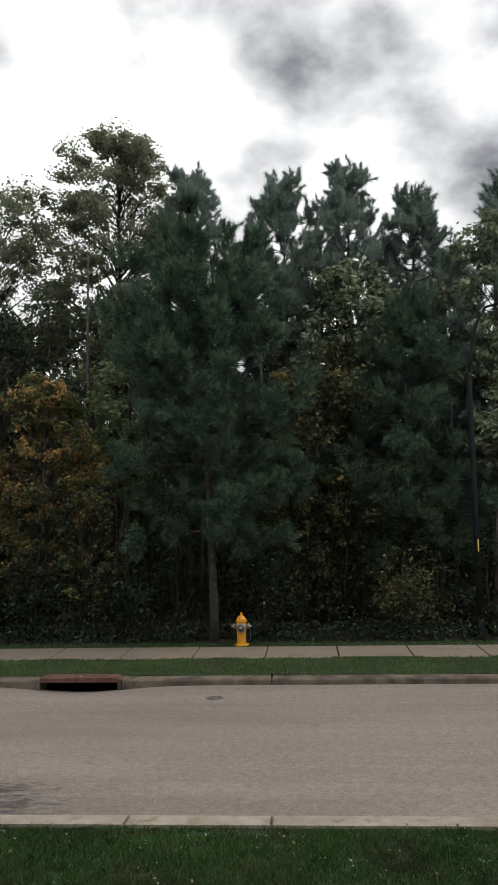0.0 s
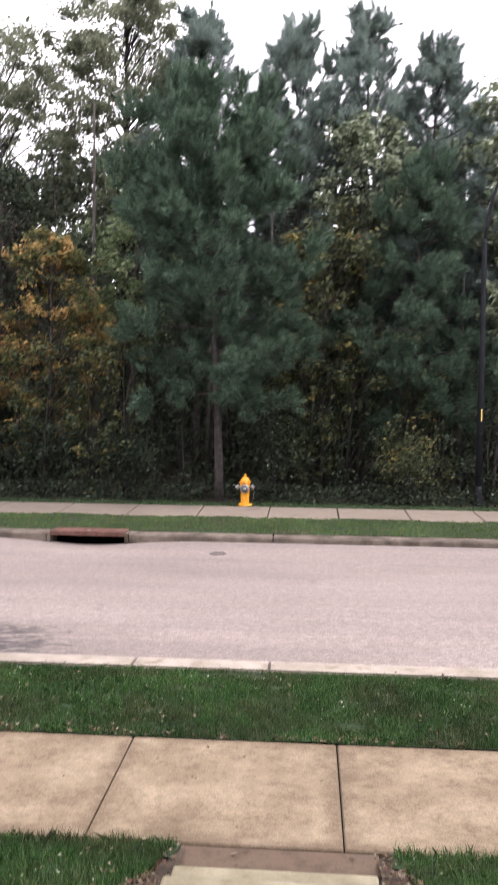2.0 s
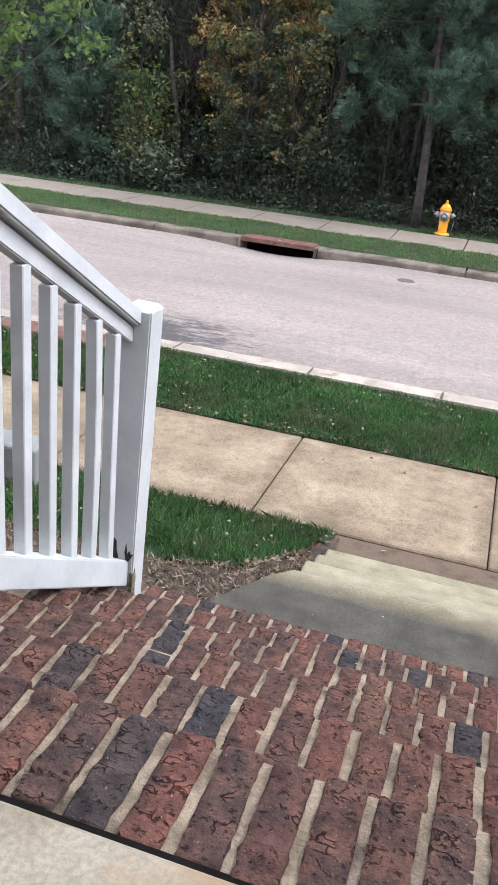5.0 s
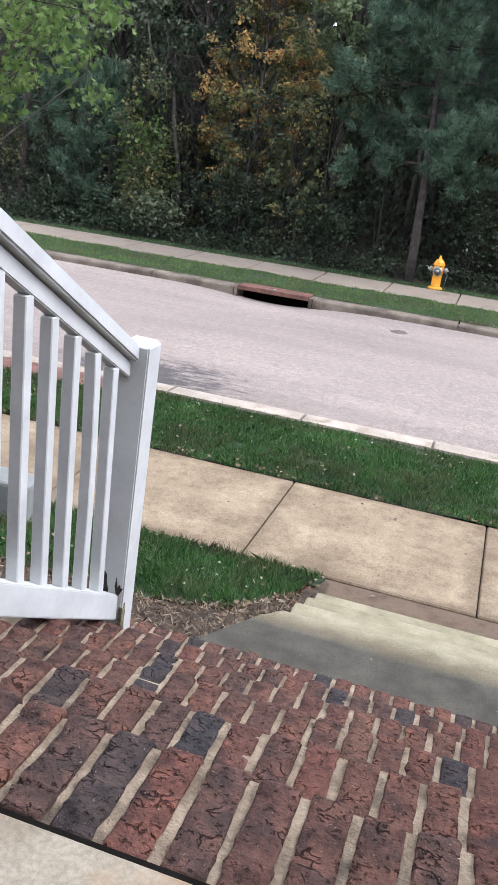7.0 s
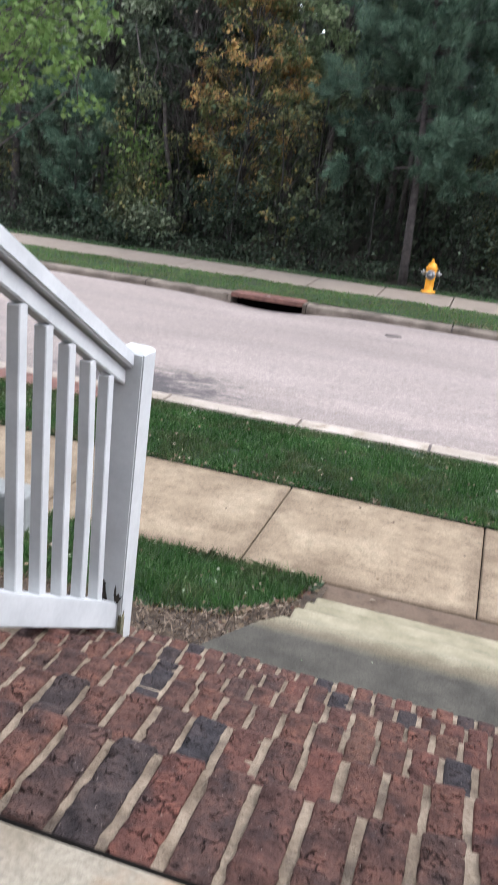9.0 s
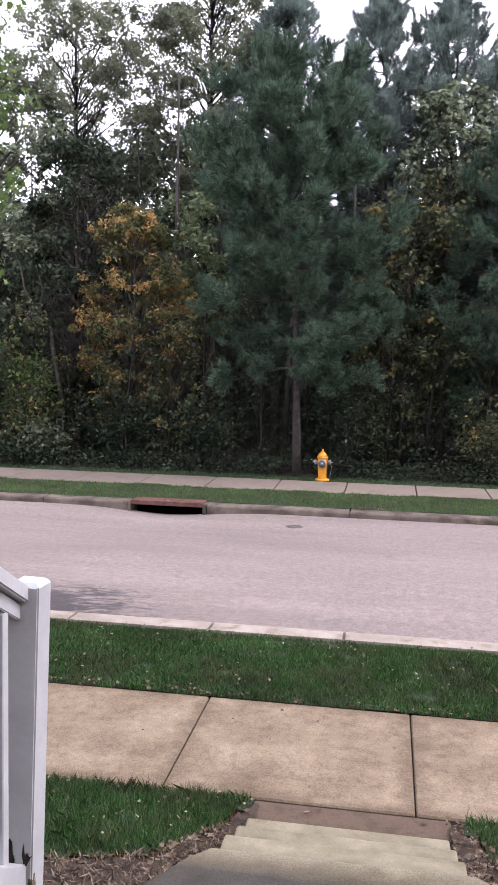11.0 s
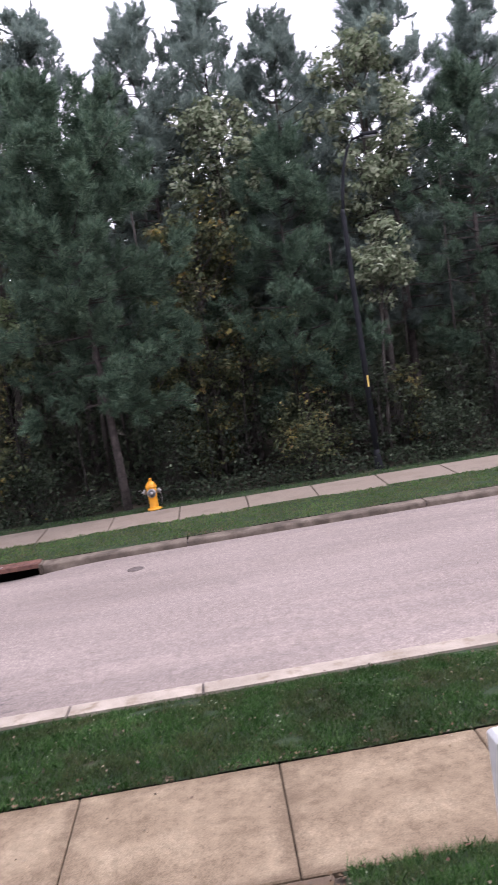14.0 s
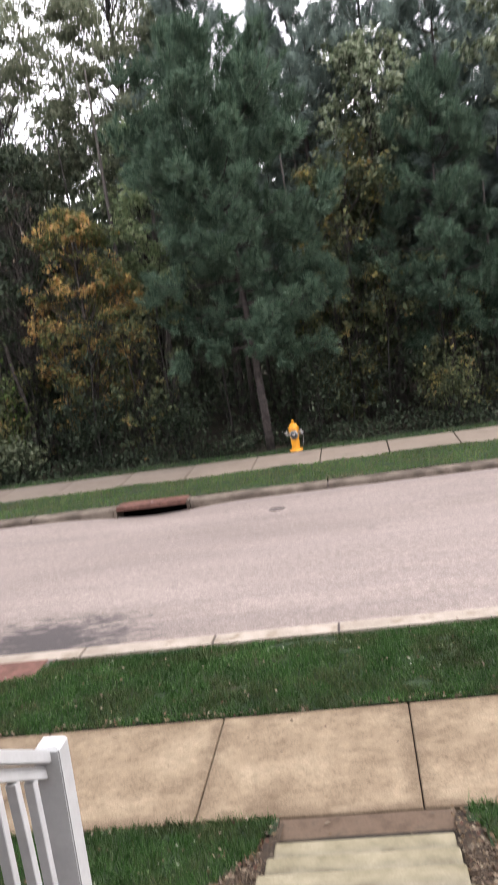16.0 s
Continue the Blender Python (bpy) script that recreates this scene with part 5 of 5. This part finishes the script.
# verge takes the darker lawn blades, standing in for the trees' shade
blades("grass_verge", "thin green grass at the edge of the wood", rg, 9000, -18, 15, 19.1, 20.0, verge_z, on_verge, 0.05, 0.007, M_GRASS)


# ---- mulch and fallen leaves ----
def in_straw(x, y):
    """The worn, yellowed rim of the lawn beside the bed."""
    return in_bed(x, y) and in_yard_lawn(x, y + 0.10 + 0.08 * noise.noise((x * 4, y * 4, 1.0)))


def in_bed(x, y):
    if in_yard_lawn(x, y) or y > 4.9:
        return False
    left = np.interp(y, [2.0, 2.68, 3.38, 4.9], [-0.60, -0.50, -0.075, -0.085])
    right = np.interp(y, [2.0, 2.68, 3.294, 3.4, 4.9], [1.52, 1.44, 1.125, 0.99, 0.99])
    return x < left or x > right


def scatter(name, label, category, rng, n, x0, x1, y0, y1, zf, mask, size, material, stretch, lift, flat=1.6):
    x, y = rng.uniform(x0, x1, n), rng.uniform(y0, y1, n)
    keep = np.array([mask(a, b) for a, b in zip(x, y)])
    x, y = x[keep], y[keep]
    z = np.array([zf(a, b) for a, b in zip(x, y)]) + lift * rng.random(len(x)) + 0.006
    at = np.stack([x, y, z], 1)
    if category == "leaves":
        lie = np.tile([0.0, 0.0, flat * 0.6], (len(at), 1))
        ob = soup(name, lobed_leaves(rng, at, size * 0.8, lie), material)
    else:
        ob = soup(name, leaf_quads(rng, at, size, flat, stretch), material)
    return tagged(ob, label, category, kind="stuff")


bed = turf_sheet("planting_bed", "bare soil bed under wood mulch", -2.6, 3.4, 1.0, 4.95, 0.035, lambda x, y: yard_z(x, y) - 0.012, lambda x, y: in_bed(x, y) and not (-0.64 < x < 1.56 and y < 2.66))
bed.data.materials[0] = M_SOIL
bed["category"] = "planting bed"
scatter("mulch", "shredded brown wood mulch beside the steps", "mulch", rg, 36000, -2.6, 3.2, 2.2, 4.3, yard_z, in_bed, 0.0078, M_CHIP, 5.5, 0.022, 0.9)
scatter("fallen_leaves_bed", "brown fallen leaves heaped along the concrete steps", "leaves", rg, 2600, -0.75, 1.6, 3.5, 4.92, yard_z, lambda x, y: in_bed(x, y) and (x > 0.9 or x > -0.42 + 0.1 * noise.noise((x * 9, y * 9, 3.0))), 0.042, M_FALLEN, 1.3, 0.035, 0.7)
blades("straw_rim", "matted yellow-brown dry grass along the lawn edge", rg, 16000, -3.2, 2.6, 3.3, 4.6, yard_z, in_straw, 0.035, 0.0028, M_STRAW)
scatter("fallen_leaves_yard", "scattered brown leaves lying on the lawn", "leaves", rg, 340, -3.5, 3, 3.6, 4.9, yard_z, in_yard_lawn, 0.036, M_FALLEN, 1.3, 0.07)
scatter("fallen_leaves_strip", "scattered tan leaves lying on the lawn strip", "leaves", rg, 800, -6, 6, 6.40, 8.0, strip_z, on_strip, 0.036, M_FALLEN, 1.3, 0.06, 0.9)
scatter("clover_strip", "pale clover and weed leaves among the blades", "clover", rg, 1400, -6, 6, 6.40, 8.0, strip_z, lambda x, y: on_strip(x, y) and noise.noise((x * 1.7, y * 2.2, 11.0)) > -0.05, 0.017, M_CLOVER, 1.2, 0.06, 0.8)
scatter("clover_yard", "pale weed leaves among the lawn blades", "clover", rg, 200, -3.5, 3, 3.6, 4.9, yard_z, in_yard_lawn, 0.015, M_CLOVER, 1.3, 0.07, 0.8)
scatter("fallen_leaves_edge", "brown leaves gathered along the pavement edge", "leaves", rg, 520, -5, 5, 6.325, 6.41, lambda x, y: 0.022, lambda x, y: noise.noise((x * 2.3, 0, 7.0)) > -0.15, 0.040, M_FALLEN, 1.4, 0.025, 0.8)
scatter("fallen_leaves_walk", "few leaves lying on the pavement and steps", "leaves", rg, 22, -2, 3, 5.0, 6.3, lambda x, y: 0.006 + 0.02 * (y - 4.93) / 1.4, lambda x, y: True, 0.038, M_FALLEN, 1.3, 0.0, 3)
scatter("fallen_leaves_entry", "few curled leaves on the short walk", "leaves", rg, 14, -0.1, 1.0, 4.45, 4.9, lambda x, y: 0.004, lambda x, y: True, 0.046, M_FALLEN, 1.4, 0.006, 2)
scatter("fallen_leaves_road", "small leaves and grit lying on the street", "leaves", rg, 60, -6, 8, 8.45, 15.3, road_z, lambda x, y: True, 0.04, M_FALLEN, 1.3, 0.0, 3)
scatter("landing_grit", "white grit scattered on the landing", "grit", rg, 16, -0.3, 1.2, 2.75, 3.2, lambda x, y: 0.606, lambda x, y: True, 0.007, M_CLOVER, 1.1, 0.0, 3)
scatter("fallen_leaves_kerb", "small heap of brown leaves at the far kerb joint", "leaves", rg, 150, -0.1, 0.65, 15.66, 15.95, lambda x, y: 0.015, lambda x, y: True, 0.038, M_FALLEN, 1.3, 0.04, 0.8)

# ---- bricks of the steps ----
rnd_b = random.Random(21)
headers = [brick_mesh("brick", 0.0555, 0.200, 0.090, s, M_BRICK) for s in range(9)]
headers_dark = [brick_mesh("brick", 0.0555, 0.200, 0.090, 20 + s, M_BRICK_DARK) for s in range(3)]
stretchers = [brick_mesh("brick", 0.196, 0.088, 0.06, 40 + s, M_BRICK) for s in range(3)]
# for each tread: the place of one joint, the spacing, and which bricks along it are charcoal
COURSES = [(0.097, 0.0703, (10, 25)), (-0.098, 0.0703, (7, 11)), (-0.120, 0.0688, (7, 17)), (-0.271, 0.0686, (6, 22)), (-0.24, 0.0686, (5, 13, 16)), (-0.26, 0.0686, (4, 11, 18))]
for n, (joint, pitch, charcoal) in enumerate(COURSES):
    first = math.ceil((STEP_X0 + 0.004 - joint) / pitch)
    for k in range(first, int((STEP_X1 - joint) / pitch)):
        kind = headers_dark if k - first in charcoal else headers
        lay_brick(rnd_b.choice(kind), joint + pitch * (k + 0.5) + rnd_b.uniform(-0.0015, 0.0015), NOSE_Y + GOING * n + rnd_b.uniform(-0.005, 0.005), NOSE_Z - RISE * n + rnd_b.uniform(-0.003, 0.003))
for n in range(TREADS - 1):
    for k in range(10):
        lay_brick(rnd_b.choice(stretchers), STEP_X0 + 0.11 + 0.208 * k, NOSE_Y + GOING * n - 0.004, NOSE_Z - RISE * n - 0.104)
